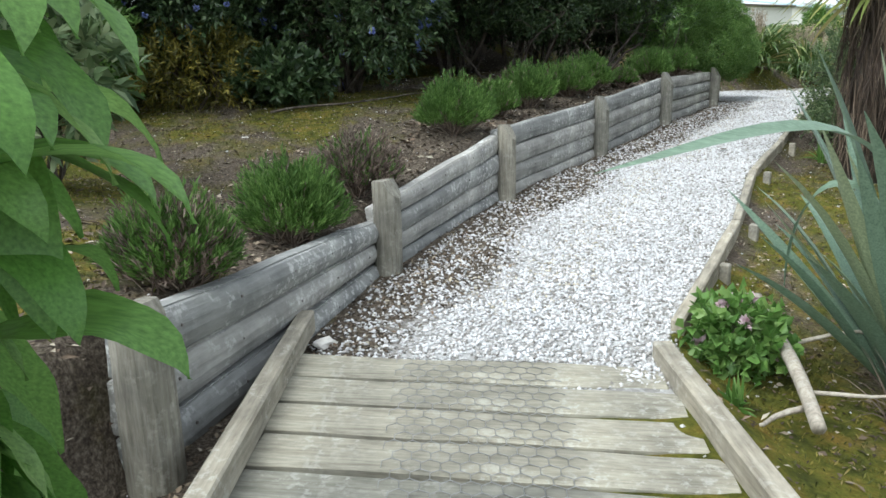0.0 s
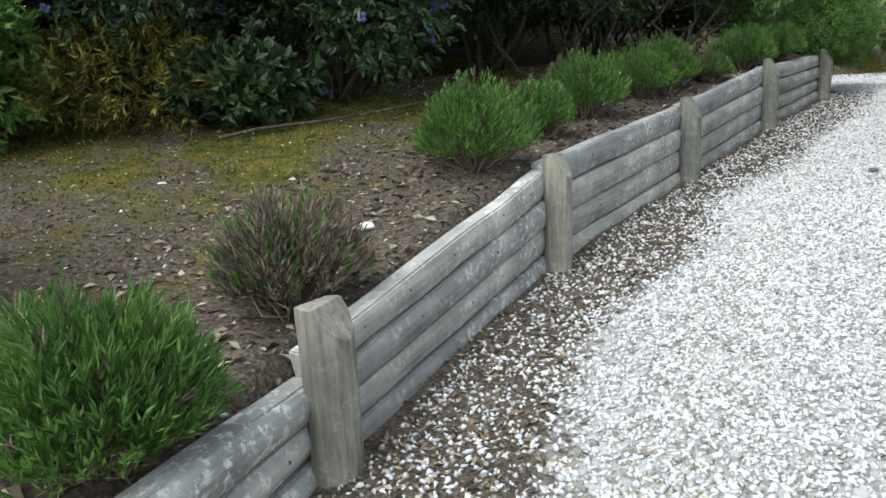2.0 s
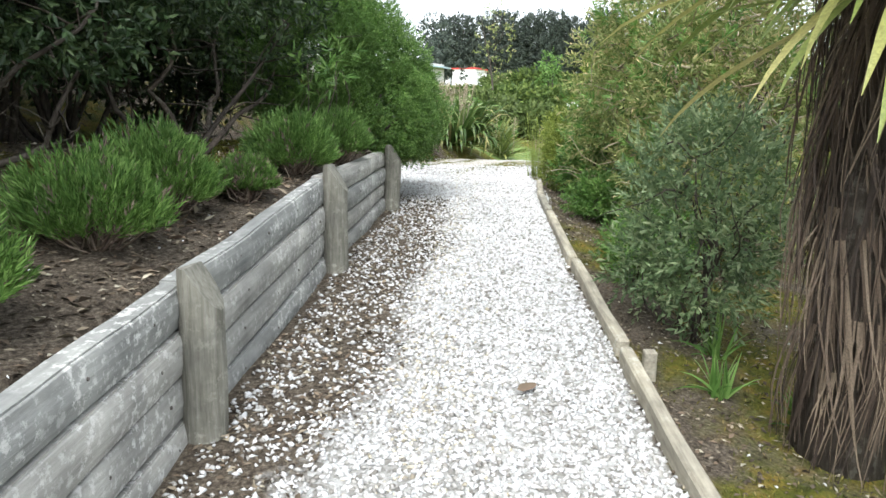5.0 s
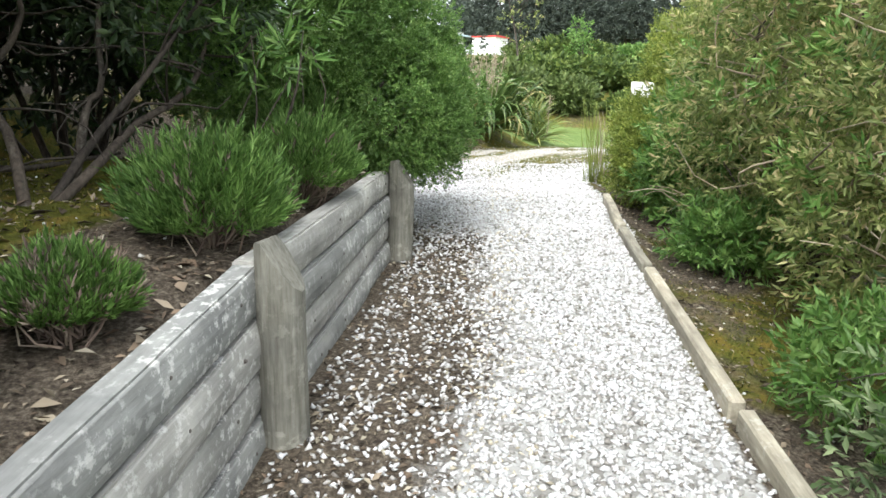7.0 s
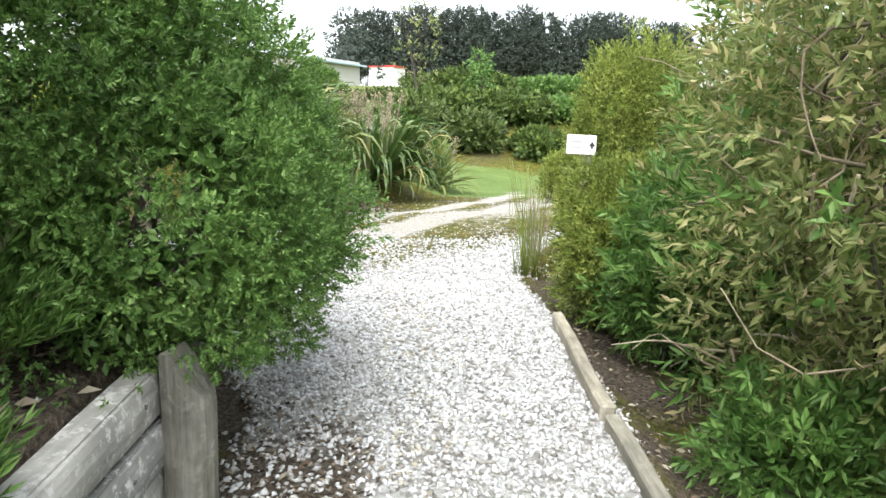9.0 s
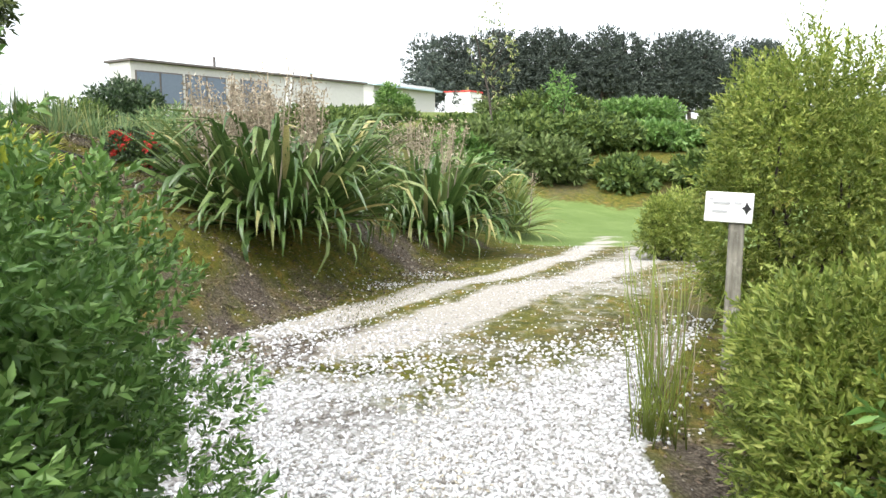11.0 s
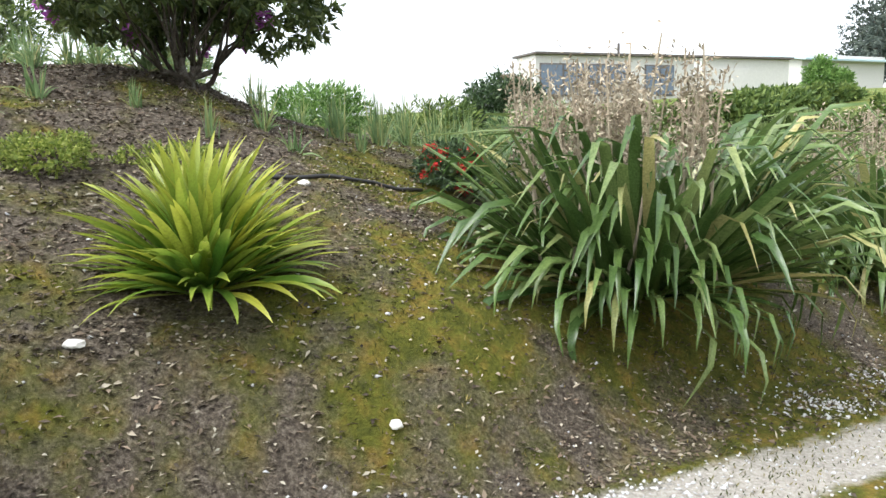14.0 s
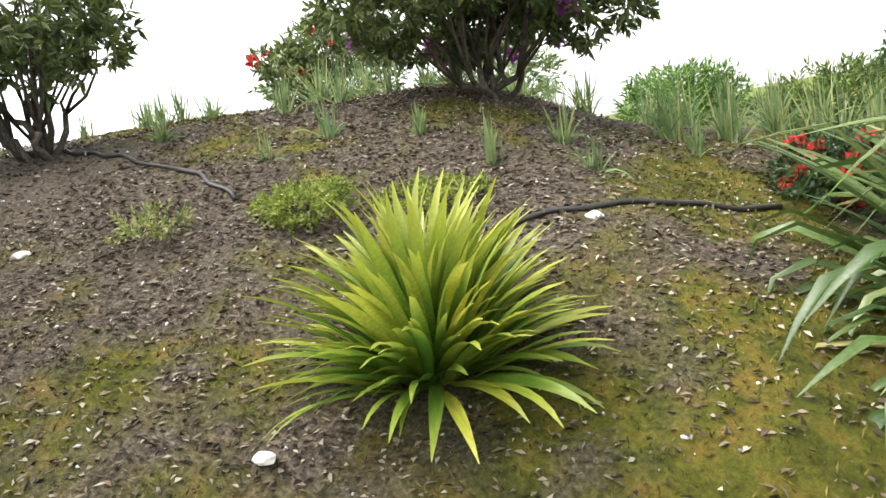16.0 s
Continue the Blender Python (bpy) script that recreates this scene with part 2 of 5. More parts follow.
FLAX_GOLD = bladed("golden_flax_leaf", [(0.0, (0.085, 0.19, 0.026)), (0.6, (0.19, 0.31, 0.042)), (1.0, (0.42, 0.43, 0.060))], 0.4, 0.35, (0.50, 0.48, 0.075), (0.28, 0.60))
FLAX_BLUE = bladed("blue_green_flax_leaf", [(0.0, (0.10, 0.165, 0.125)), (0.7, (0.17, 0.25, 0.19)), (1.0, (0.30, 0.35, 0.22))], 0.4)
BROAD = bladed("broad_hairy_leaf", [(0.0, (0.12, 0.26, 0.055)), (0.6, (0.19, 0.36, 0.10)), (1.0, (0.30, 0.46, 0.17))], 0.42, 0.45)
BLUE_FLOWER = leafy("blue_flower", [(0.0, (0.14, 0.18, 0.52)), (1.0, (0.34, 0.40, 0.80))], 0.7, 0.3)
RED_FLOWER = leafy("red_flower", [(0.0, (0.58, 0.030, 0.030)), (1.0, (0.85, 0.13, 0.11))], 0.6, 0.3)
CRIMSON_FLOWER = leafy("crimson_flower", [(0.0, (0.28, 0.01, 0.04)), (1.0, (0.55, 0.04, 0.12))], 0.6, 0.25)
PURPLE_FLOWER = leafy("purple_flower", [(0.0, (0.40, 0.08, 0.48)), (1.0, (0.68, 0.26, 0.74))], 0.6, 0.3)
PINK_FLOWER = leafy("pink_flower", [(0.0, (0.66, 0.42, 0.56)), (1.0, (0.86, 0.72, 0.80))], 0.6, 0.25)
CLADDING = plain("cream_cladding", (0.50, 0.49, 0.455), 0.7, 0.06)
WHITE_PAINT = plain("white_paint", (0.80, 0.80, 0.78), 0.5, 0.05)
BLUE_ROOF = plain("pale_blue_roof", (0.42, 0.53, 0.58), 0.5, 0.08)
DARK_TRIM = plain("dark_trim", (0.10, 0.085, 0.075), 0.6)
GLASS = plain("window_glass", (0.10, 0.13, 0.17), 0.08, 0.1)
RED_PAINT = plain("red_paint", (0.55, 0.06, 0.05), 0.6)
BLACK_INK = plain("black_print", (0.02, 0.02, 0.02), 0.6)
GREY_INK = plain("grey_print", (0.42, 0.42, 0.42), 0.7)
MOSS_TUFT = leafy("moss_tuft", [(0.0, (0.040, 0.048, 0.010)), (0.5, (0.100, 0.105, 0.020)), (0.85, (0.20, 0.17, 0.035)), (1.0, (0.30, 0.24, 0.11))], 0.8, 0.15)
BEARER_BROWN = plain("dark_brown_bearer", (0.05, 0.035, 0.025), 0.95, 0.4)


# ---- the lie of the land ----
WALL = [(-1.55, -1.5), (-1.0, 1.0), (-0.70, 2.35), (-0.14, 4.33), (0.67, 6.06), (1.76, 7.74), (2.84, 9.19), (3.92, 10.61), (4.35, 11.3), (4.5, 12.2), (4.0, 12.9), (2.0, 12.6), (-6.0, 12.0)]
EDGE = [(1.1, -2.0), (1.1, 2.2), (1.12, 3.2), (1.5, 3.95), (2.0, 4.85), (2.68, 6.3), (3.44, 7.48), (4.08, 8.58), (4.84, 9.71), (5.34, 10.32), (6.02, 11.31), (6.7, 12.4), (9.0, 13.6), (11.5, 15.6), (18.0, 20.0)]
PROFILE = [(-3, -0.45), (1.5, -0.08), (3.4, 0.06), (5.3, 0.19), (7, 0.35), (8, 0.44), (9.1, 0.57), (10.2, 0.68), (11.3, 0.775), (12.5, 0.805), (14.4, 0.86), (16.6, 0.88), (20, 0.7), (24, 0.5), (28, 0.42), (30.5, 1.15), (36, 2.1), (42, 3.0), (60, 3.6), (100, 3.3), (200, 8.0), (900, 8.0)]
RISE = [(0, 0), (0.15, 0.14), (0.3, 0.36), (0.5, 0.6), (1.1, 0.95), (2.1, 1.45), (2.9, 1.72), (3.9, 1.86), (6, 2.0), (14, 2.3), (40, 2.6)]


def side(x, y, line):
    """Distance to the left of a line of points (to its right: minus)."""
    best, sign = np.full(np.shape(x), 1e9), np.ones(np.shape(x))
    for (ax, ay), (bx, by) in zip(line[:-1], line[1:]):
        ux, uy = bx - ax, by - ay
        t = np.clip(((x - ax) * ux + (y - ay) * uy) / (ux * ux + uy * uy), 0, 1)
        dx, dy = x - ax - t * ux, y - ay - t * uy
        d = np.hypot(dx, dy)
        near = d < best - 1e-9
        sign = np.where(near, np.sign(ux * dy - uy * dx), sign)
        best = np.minimum(best, d)
    return best * sign


def table(v, rows):
    return np.interp(v, [r[0] for r in rows], [r[1] for r in rows])


def foot(x, y):
    """How far up the bank a place lies from its foot, and how far along it."""
    x, y = np.asarray(x, float), np.asarray(y, float)
    return -0.6 * (x - 5.3) + 0.8 * (y - 14.3) - 0.3 * np.clip((5.4 - x) / 1.2, 0, 1), 0.8 * (x - 5.3) + 0.6 * (y - 14.3)


def height(x, y):
    """The ground's height at a place."""
    x, y = np.asarray(x, float), np.asarray(y, float)
    base = table(0.6 * x + 0.8 * y, PROFILE)
    left, right = side(x, y, WALL), -side(x, y, EDGE)
    garden = np.clip((left - 0.115) / 0.07, 0, 1) * (table(0.6 * x + 0.8 * y, [(1.0, 0.46), (1.6, 0.45), (2.9, 0.28), (3.6, 0.36), (5.2, 0.50), (12, 0.47)]) + 0.10 * np.clip(left, 0, 12)) * np.clip((12.9 - y) / 2.0, 0, 1)
    away, along = foot(x, y)
    bank = table(away, RISE) * np.interp(along, [0.3, 1.2, 4.0, 7.0, 12.0], [1.0, 0.80, 0.55, 0.35, 0.2])
    dip = np.clip((right - 0.03) / 0.1, 0, 1) * (0.05 + 0.16 * np.clip(right, 0, 3)) * np.clip((13.5 - y) / 2.5, 0, 1)
    return base + np.maximum(garden, bank) - dip


# ---- mesh helpers ----
RNG = np.random.default_rng(7)


def unit(v):
    v = np.asarray(v, float)
    return v / np.maximum(np.linalg.norm(v, axis=-1, keepdims=True), 1e-9)


def mesh_of(name, verts, faces, material, smooth=False):
    me = bpy.data.meshes.new(name)
    me.from_pydata(np.asarray(verts).tolist() if not isinstance(verts, list) else verts, [], np.asarray(faces).tolist() if not isinstance(faces, list) else faces)
    me.materials.append(material)
    if smooth:
        me.shade_smooth()
    me.update()
    return me


def big_mesh(name, verts, faces, material, smooth=False):
    """A mesh from arrays; all faces have the same number of corners."""
    verts, faces = np.asarray(verts, np.float32), np.asarray(faces, np.int32)
    me = bpy.data.meshes.new(name)
    n, k = faces.shape
    me.vertices.add(len(verts))
    me.vertices.foreach_set("co", verts.ravel())
    me.loops.add(n * k)
    me.loops.foreach_set("vertex_index", faces.ravel())
    me.polygons.add(n)
    me.polygons.foreach_set("loop_start", np.arange(0, n * k, k, dtype=np.int32))
    me.polygons.foreach_set("loop_total", np.full(n, k, np.int32))
    me.materials.append(material)
    me.update(calc_edges=True)
    me.validate()
    if smooth:
        me.shade_smooth()
    return me


def thing(name, place, label, category, group="", turn=0.0, kind=""):
    ob = new(name)
    ob.empty_display_size = 0.1
    ob.matrix_world = pose(*place, 0, 0, turn)
    return tagged(ob, label, category, group, kind)


def child(name, me, parent, label="", m=None):
    """A mesh as a part; its coordinates are those of its parent unless a pose is given."""
    ob = new(name, me)
    ob.parent = parent
    if m is not None:
        ob.matrix_local = m
    if label:
        tagged(ob, label)
    return ob


def part(name, bm, material, parent, label="", m=None, smooth=False):
    me = bpy.data.meshes.new(name)
    bm.to_mesh(me)
    bm.free()
    me.materials.append(material)
    if smooth:
        me.shade_smooth()
    return child(name, me, parent, label, m)


def block(sx, sy, sz, bevel=0.006, cuts=0, wobble=0.0):
    """A bevelled block round the origin, its long side along x cut up and made uneven."""
    bm = bmesh.new()
    bmesh.ops.create_cube(bm, size=1.0)
    bmesh.ops.scale(bm, vec=(sx, sy, sz), verts=bm.verts)
    if bevel:
        bmesh.ops.bevel(bm, geom=bm.edges[:], offset=bevel, segments=1, affect="EDGES")
    if cuts:
        for i in range(1, cuts):
            x = -sx / 2 + sx * i / cuts
            bmesh.ops.bisect_plane(bm, geom=bm.verts[:] + bm.edges[:] + bm.faces[:], plane_co=(x, 0, 0), plane_no=(1, 0, 0))
    if wobble:
        o = random.uniform(0, 90)
        for v in bm.verts:
            d = noise.noise_vector(Vector((v.co.x * 2.2 + o, v.co.y * 5, v.co.z * 5)))
            v.co += Vector((0.2 * d.x, d.y, d.z)) * wobble
    return bm


def tubes(runs, sides=6):
    """Tapered round limbs. Each run: a list of points and the radii at its two ends."""
    verts, faces = [], []
    ang = np.linspace(0, 2 * np.pi, sides, endpoint=False)
    for pts, r0, r1 in runs:
        pts = np.asarray(pts, float)
        n, start = len(pts), len(verts)
        for i in range(n):
            d = unit(pts[min(i + 1, n - 1)] - pts[max(i - 1, 0)])
            a = unit(np.cross(d, (0.31, 0.89, 0.17)))
            b = np.cross(d, a)
            r = r0 + (r1 - r0) * i / (n - 1)
            verts += (pts[i] + r * (np.cos(ang)[:, None] * a + np.sin(ang)[:, None] * b)).tolist()
        for i in range(n - 1):
            for k in range(sides):
                p, q = start + i * sides + k, start + i * sides + (k + 1) % sides
                faces.append((p, q, q + sides, p + sides))
        faces.append(tuple(start + k for k in reversed(range(sides))))
        faces.append(tuple(start + (n - 1) * sides + k for k in range(sides)))
    return verts, faces


def bent(a, b, bow=0.1, n=6):
    """Points from a to b along an uneven bow."""
    a, b = np.asarray(a, float), np.asarray(b, float)
    off, off2 = RNG.normal(0, bow, 3), RNG.normal(0, bow * 0.35, 3)
    t = np.linspace(0, 1, n)[:, None]
    return a + (b - a) * t + off * np.sin(np.pi * t) + off2 * np.sin(2 * np.pi * t)


def leaves(p, d, length, width, fold=0.25, up=None):
    """Small folded leaves: base, two sides and tip. Returns corners and triangles."""
    n = len(p)
    d = unit(d)
    s = unit(np.cross(d, RNG.normal(0, 1, (n, 3)) if up is None else up + RNG.normal(0, 0.35, (n, 3))))
    k = np.cross(s, d)
    L, W = np.broadcast_to(length, n)[:, None], np.broadcast_to(width, n)[:, None]
    mid = p + d * L * 0.45 + k * W * fold
    v = np.stack([p, mid + s * W / 2, p + d * L - k * W * fold * 0.6, mid - s * W / 2], 1).reshape(-1, 3)
    i = np.arange(n)[:, None] * 4
    return v, np.concatenate([i + np.array([[0, 1, 2]]), i + np.array([[0, 2, 3]])])


def sprigs(p, d, length, k, leaf, width, spread=0.9, tip=0.35):
    """Leaves set round short shoots: k of them on each."""
    n = len(p)
    d = unit(d)
    u = np.tile(np.linspace(0.1, 1, k), n)[:, None]
    P, D = np.repeat(p, k, 0), np.repeat(d, k, 0)
    side_d = unit(np.cross(D, RNG.normal(0, 1, (n * k, 3))))
    aim = unit(D * (tip + u * 0.8) + side_d * spread)
    base = P + D * u * length
    return leaves(base, aim, leaf * RNG.uniform(0.7, 1.2, n * k), width * RNG.uniform(0.8, 1.2, n * k), 0.3)


def lump_points(lumps, n, depth=0.16, under=True):
    """Places near the skin of a heap of rounded lumps, and the way outwards."""
    lumps = np.asarray(lumps, float)
    area = lumps[:, 3] * lumps[:, 4] + lumps[:, 4] * lumps[:, 5]
    pick = RNG.choice(len(lumps), n * 2, p=area / area.sum())
    dirs = unit(RNG.normal(0, 1, (n * 2, 3)))
    r = 1 - np.abs(RNG.normal(0, depth, n * 2))
    bumps = 1 + 0.13 * np.sin(dirs[:, 0] * 7 + pick) * np.sin(dirs[:, 1] * 6 + 2 * pick) + 0.08 * np.sin(dirs[:, 2] * 11 + dirs[:, 0] * 9)
    p = lumps[pick, :3] + dirs * lumps[pick, 3:] * (r * bumps)[:, None]
    keep = np.ones(n * 2, bool)
    for i, l in enumerate(lumps):
        inside = (((p - l[:3]) / l[3:]) ** 2).sum(1) < 0.5
        keep &= ~(inside & (pick != i))
    if not under:
        keep &= p[:, 2] > 0.02
    p, dirs = p[keep][:n], dirs[keep][:n]
    return p, dirs


def heap(rx, ry, h, low=0.15, n=7, seed=0):
    """Lumps that make up the body of a shrub that stands at the origin."""
    g = np.random.default_rng(seed)
    out = [(0, 0, low + (h - low) * 0.5, rx * 0.80, ry * 0.80, (h - low) * 0.5)]
    for i in range(n):
        a = 2 * np.pi * (i + g.uniform(-0.3, 0.3)) / n
        z = low + (h - low) * g.uniform(0.25, 0.78)
        f = g.uniform(0.32, 0.52) * (1.0 if z < h * 0.6 else 0.75)
        out.append((rx * f * 1.25 * np.cos(a), ry * f * 1.25 * np.sin(a), z, rx * g.uniform(0.34, 0.5), ry * g.uniform(0.34, 0.5), (h - low) * g.uniform(0.2, 0.3)))
    return out


def blooms(ob, lumps, material, heads, size, label):
    """Flower heads over the skin of a shrub, each a part on one shared shape."""
    aim = unit(RNG.normal(0, 1, (26, 3)) + (0, 0, 0.6))
    v, f = leaves(aim * size * 0.2, aim, size * RNG.uniform(0.5, 0.9, 26), size * 0.55)
    head = big_mesh("flower_head", v, f, material)
    c, d = lump_points(lumps, heads, 0.07)
    for p, o in zip(c, d):
        child("flower_head", head, ob, label, Matrix.Translation(Vector(p + o * size * 0.6)) @ Vector(o).to_track_quat("Z", "Y").to_matrix().to_4x4() @ Matrix.Scale(random.uniform(0.7, 1.2), 4))


def shrub(name, x, y, lumps, n, leaf, width, material, label, category="shrub", group="", stems=9, stem_r=0.012, shoot=0.1, per=9, spread=0.9, upward=0.25, inner=0.3, flowers=None, z=None, bare=0, depth=0.16, twig=None):
    """A shrub of stems, leafy shoots and, if it has them, flowers. flowers: material, number of heads, size, label."""
    place = (x, y, float(height(x, y)) - 0.03 if z is None else z)
    ob = thing(name, place, label, category, group)
    lumps = np.asarray(lumps, float)
    runs, twigs = [], []
    for i in range(stems):
        l = lumps[i % len(lumps)]
        tip = l[:3] + RNG.uniform(-0.5, 0.5, 3) * l[3:]
        foot = np.array([RNG.normal(0, 0.05), RNG.normal(0, 0.05), -0.04])
        runs.append((bent(foot, tip, 0.06 + 0.04 * np.linalg.norm(tip)), stem_r, stem_r * 0.35))
    for i in range(bare):
        l = lumps[RNG.integers(len(lumps))]
        a = l[:3] + RNG.uniform(-0.6, 0.6, 3) * l[3:]
        twigs.append((bent(a, a + np.clip(RNG.normal(0, 0.28, 3), -0.45, 0.45) * (1, 1, 0.8), 0.06), stem_r * 0.5, stem_r * 0.15))
    if twigs:
        tagged(child("brushwood", mesh_of("brushwood", *tubes(twigs, 4), twig or BARK, True), ob), kind="stuff")
    tagged(child("woody_frame", mesh_of("woody_frame", *tubes(runs, 5), BARK, True), ob), kind="stuff")
    shoots = max(1, n // per)
    p, d = lump_points(lumps, shoots, depth)
    v, f = sprigs(p, d + RNG.normal(0, 0.45, p.shape) + np.array([0, 0, upward]), shoot, per, leaf, width, spread)
    if inner:
        q, e = lump_points(lumps * np.array([1, 1, 1, 0.72, 0.72, 0.72]), int(n * inner), 0.2)
        v2, f2 = leaves(q, e + RNG.normal(0, 0.7, q.shape), leaf * 1.25, width * 1.5)
        f = np.concatenate([f, f2 + len(v)])
        v = np.concatenate([v, v2])
    tagged(child("foliage", big_mesh("foliage", v, f, material), ob), kind="stuff")
    if flowers:
        blooms(ob, lumps, *flowers)
    return ob


def tuft(name, x, y, n, length, spread, width, material, label, category, group="", z=None, droop=0.5, parent=None, lean=(0, 0)):
    """A clump of narrow upright leaves or stalks out of one root."""
    place = (x, y, float(height(x, y)) - 0.02 if z is None else z)
    ob = parent or thing(name, place, label, category, group)
    a, e = RNG.uniform(0, 2 * np.pi, n), np.abs(RNG.normal(0, spread, n))
    L = length * RNG.uniform(0.55, 1.1, n)
    d = unit(np.stack([np.cos(a) * np.sin(e) + lean[0], np.sin(a) * np.sin(e) + lean[1], np.cos(e)], 1))
    s = unit(np.cross(d, RNG.normal(0, 1, (n, 3))))
    base = np.stack([RNG.normal(0, length * 0.07, n), RNG.normal(0, length * 0.07, n), np.zeros(n)], 1)
    vs, k = [], 5
    for i in range(k):
        u = i / (k - 1)
        c = base + d * (L * u)[:, None]
        c[:, 2] -= droop * np.sin(e) * L * u ** 2.2
        w = width * (1 - u ** 2 * 0.92) * 0.5
        vs += [c + s * w, c - s * w]
    v = np.stack(vs, 1).reshape(-1, 3)
    j = np.arange(n)[:, None] * 2 * k
    f = np.concatenate([j + np.array([[2 * i, 2 * i + 1, 2 * i + 3, 2 * i + 2]]) for i in range(k - 1)])
    tagged(child("leaves", big_mesh("leaves", v, f, material), ob), kind="stuff")
    return ob


def blade_mesh(name, length, width, rise, droop, material, fold=0.35, seg=9, twist=0.0, belly=0.35, wave=0.0, kink=0.0, kink_at=0.6):
    """One long leaf that springs from the origin along +x, rises at an angle (degrees) and bends over; a keel runs down its middle."""
    verts, faces = [], []
    e, x, z = radians(rise), 0.0, 0.0
    step = length / seg
    for i in range(seg + 1):
        u = i / seg
        w = width * (0.45 + 0.55 * min(1, u / belly)) * (1 - max(0, (u - 0.45) / 0.55) ** 2.0) * 0.5 + 0.001
        tw = twist * u
        nx, nz = -math.sin(e), math.cos(e)
        lift = w * fold
        wob = wave * width * math.sin(u * 17)
        for sgn in (-1, 0, 1):
            k = abs(sgn) * lift + (sgn * wob)
            y = sgn * w * math.cos(tw)
            verts.append((x + nx * (k + sgn * w * math.sin(tw)), y, z + nz * (k + sgn * w * math.sin(tw))))
        x, z = x + step * math.cos(e), z + step * math.sin(e)
        e -= radians(droop) * (u ** 1.4) * 1.9 / seg + (radians(kink) / 2 if kink_at <= u < kink_at + 1.9 / seg else 0)
    for i in range(seg):
        for k in (0, 1):
            a = i * 3 + k
            faces.append((a, a + 3, a + 4, a + 1))
    return mesh_of(name, verts, faces, material, True)


def flax(name, x, y, count, length, width, material, label, group, low=-5, high=88, droop=(40, 110), z=None, stalks=0, category="flax", root=0.09, seed=1, lean=None, arch=0.5, kinks=0.0):
    """A clump of sword leaves, each an object of its own on one of a dozen leaf shapes."""
    g = np.random.default_rng(seed)
    place = (x, y, float(height(x, y)) - 0.03 if z is None else z)
    ob = thing(name, place, label, category, group)
    shapes = []
    for j in range(14):
        i = (j * 5) % 14
        rise = low + (high - low) * (i + 0.5) / 14
        bend = droop[0] + (droop[1] - droop[0]) * g.uniform(0, 1) * (1 - arch + arch * math.cos(radians(rise)))
        shapes.append(blade_mesh("leaf", length * (0.78 + 0.2 * (i / 13)), width, rise, bend, material, 0.3 + g.uniform(0, 0.2), 9, g.uniform(-0.7, 0.7), 0.35, 0.0, g.uniform(60, 105) if j < 14 * kinks else 0.0, g.uniform(0.42, 0.66)))
    order = np.argsort([(j * 5) % 14 for j in range(14)])
    shapes = [shapes[j] for j in order]
    for i in range(count):
        k = min(13, int(14 * ((i + g.uniform(0, 1)) / count) ** 0.85))
        s = g.uniform(0.75, 1.12)
        az = g.uniform(0, 360) if lean is None else g.normal(*lean)
        r = root * g.uniform(0, 1) * (1.1 - k / 14) if root < 0.3 else root * g.uniform(0.05, 1) ** 0.6
        child("leaf", shapes[k], ob, "", pose(r * math.cos(radians(az)), r * math.sin(radians(az)), 0, g.normal(0, 9), g.normal(0, 5), az) @ Matrix.Scale(s, 4))
    if stalks:
        shapes = []
        for i in range(8):
            h = length * g.uniform(0.72, 0.95)
            run = bent((0, 0, 0), (g.normal(0, 0.06), g.normal(0, 0.06), h), 0.03)
            m = 120
            t = g.uniform(0.52, 1.0, m)
            c = np.array([np.interp(t, np.linspace(0, 1, len(run)), run[:, k]) for k in range(3)]).T + g.normal(0, 0.030, (m, 3))
            shapes.append((mesh_of("flower_stalk", *tubes([(run, 0.008, 0.004)], 5), SEED), big_mesh("seed_head", *leaves(c, g.normal(0, 0.6, (m, 3)) + (0, 0, 0.5), g.uniform(0.020, 0.045, m), 0.012), SEED)))
        for i in range(stalks):
            a, r = g.uniform(70, 300), length * 0.52 * g.uniform(0.1, 1) ** 0.7
            stalk = child("flower_stalk", shapes[i % 8][0], ob, "dry brown flower stalk", pose(r * math.cos(radians(a)), r * math.sin(radians(a)), 0.1, g.normal(0, 5), g.normal(0, 5), g.uniform(0, 360)))
            tagged(child("seed_head", shapes[i % 8][1], stalk, "dry papery seed head"), kind="stuff")
    return ob


def ground_z(x, y):
    return float(height(x, y))


# ---- the ground ----
def spread(lo, hi, step, far):
    fine = np.arange(lo, hi + 1e-6, step)
    out, d, a, b = [], step * 1.5, lo, hi
    while b < far:
        a, b = a - d, b + d
        out.append((a, b))
        d *= 1.16
    return np.array([o[0] for o in out[::-1]] + fine.tolist() + [o[1] for o in out])


def ragged(x, y, s=1.0):
    return np.sin(x * 2.3 * s + np.sin(y * 1.7 * s) * 1.3) * 0.5 + np.sin(y * 3.1 * s + x * 1.1 * s) * 0.35 + np.sin(x * 7.3 * s - y * 5.1 * s) * 0.15


LATTICE = np.random.default_rng(3).uniform(0, 1, (64, 64))


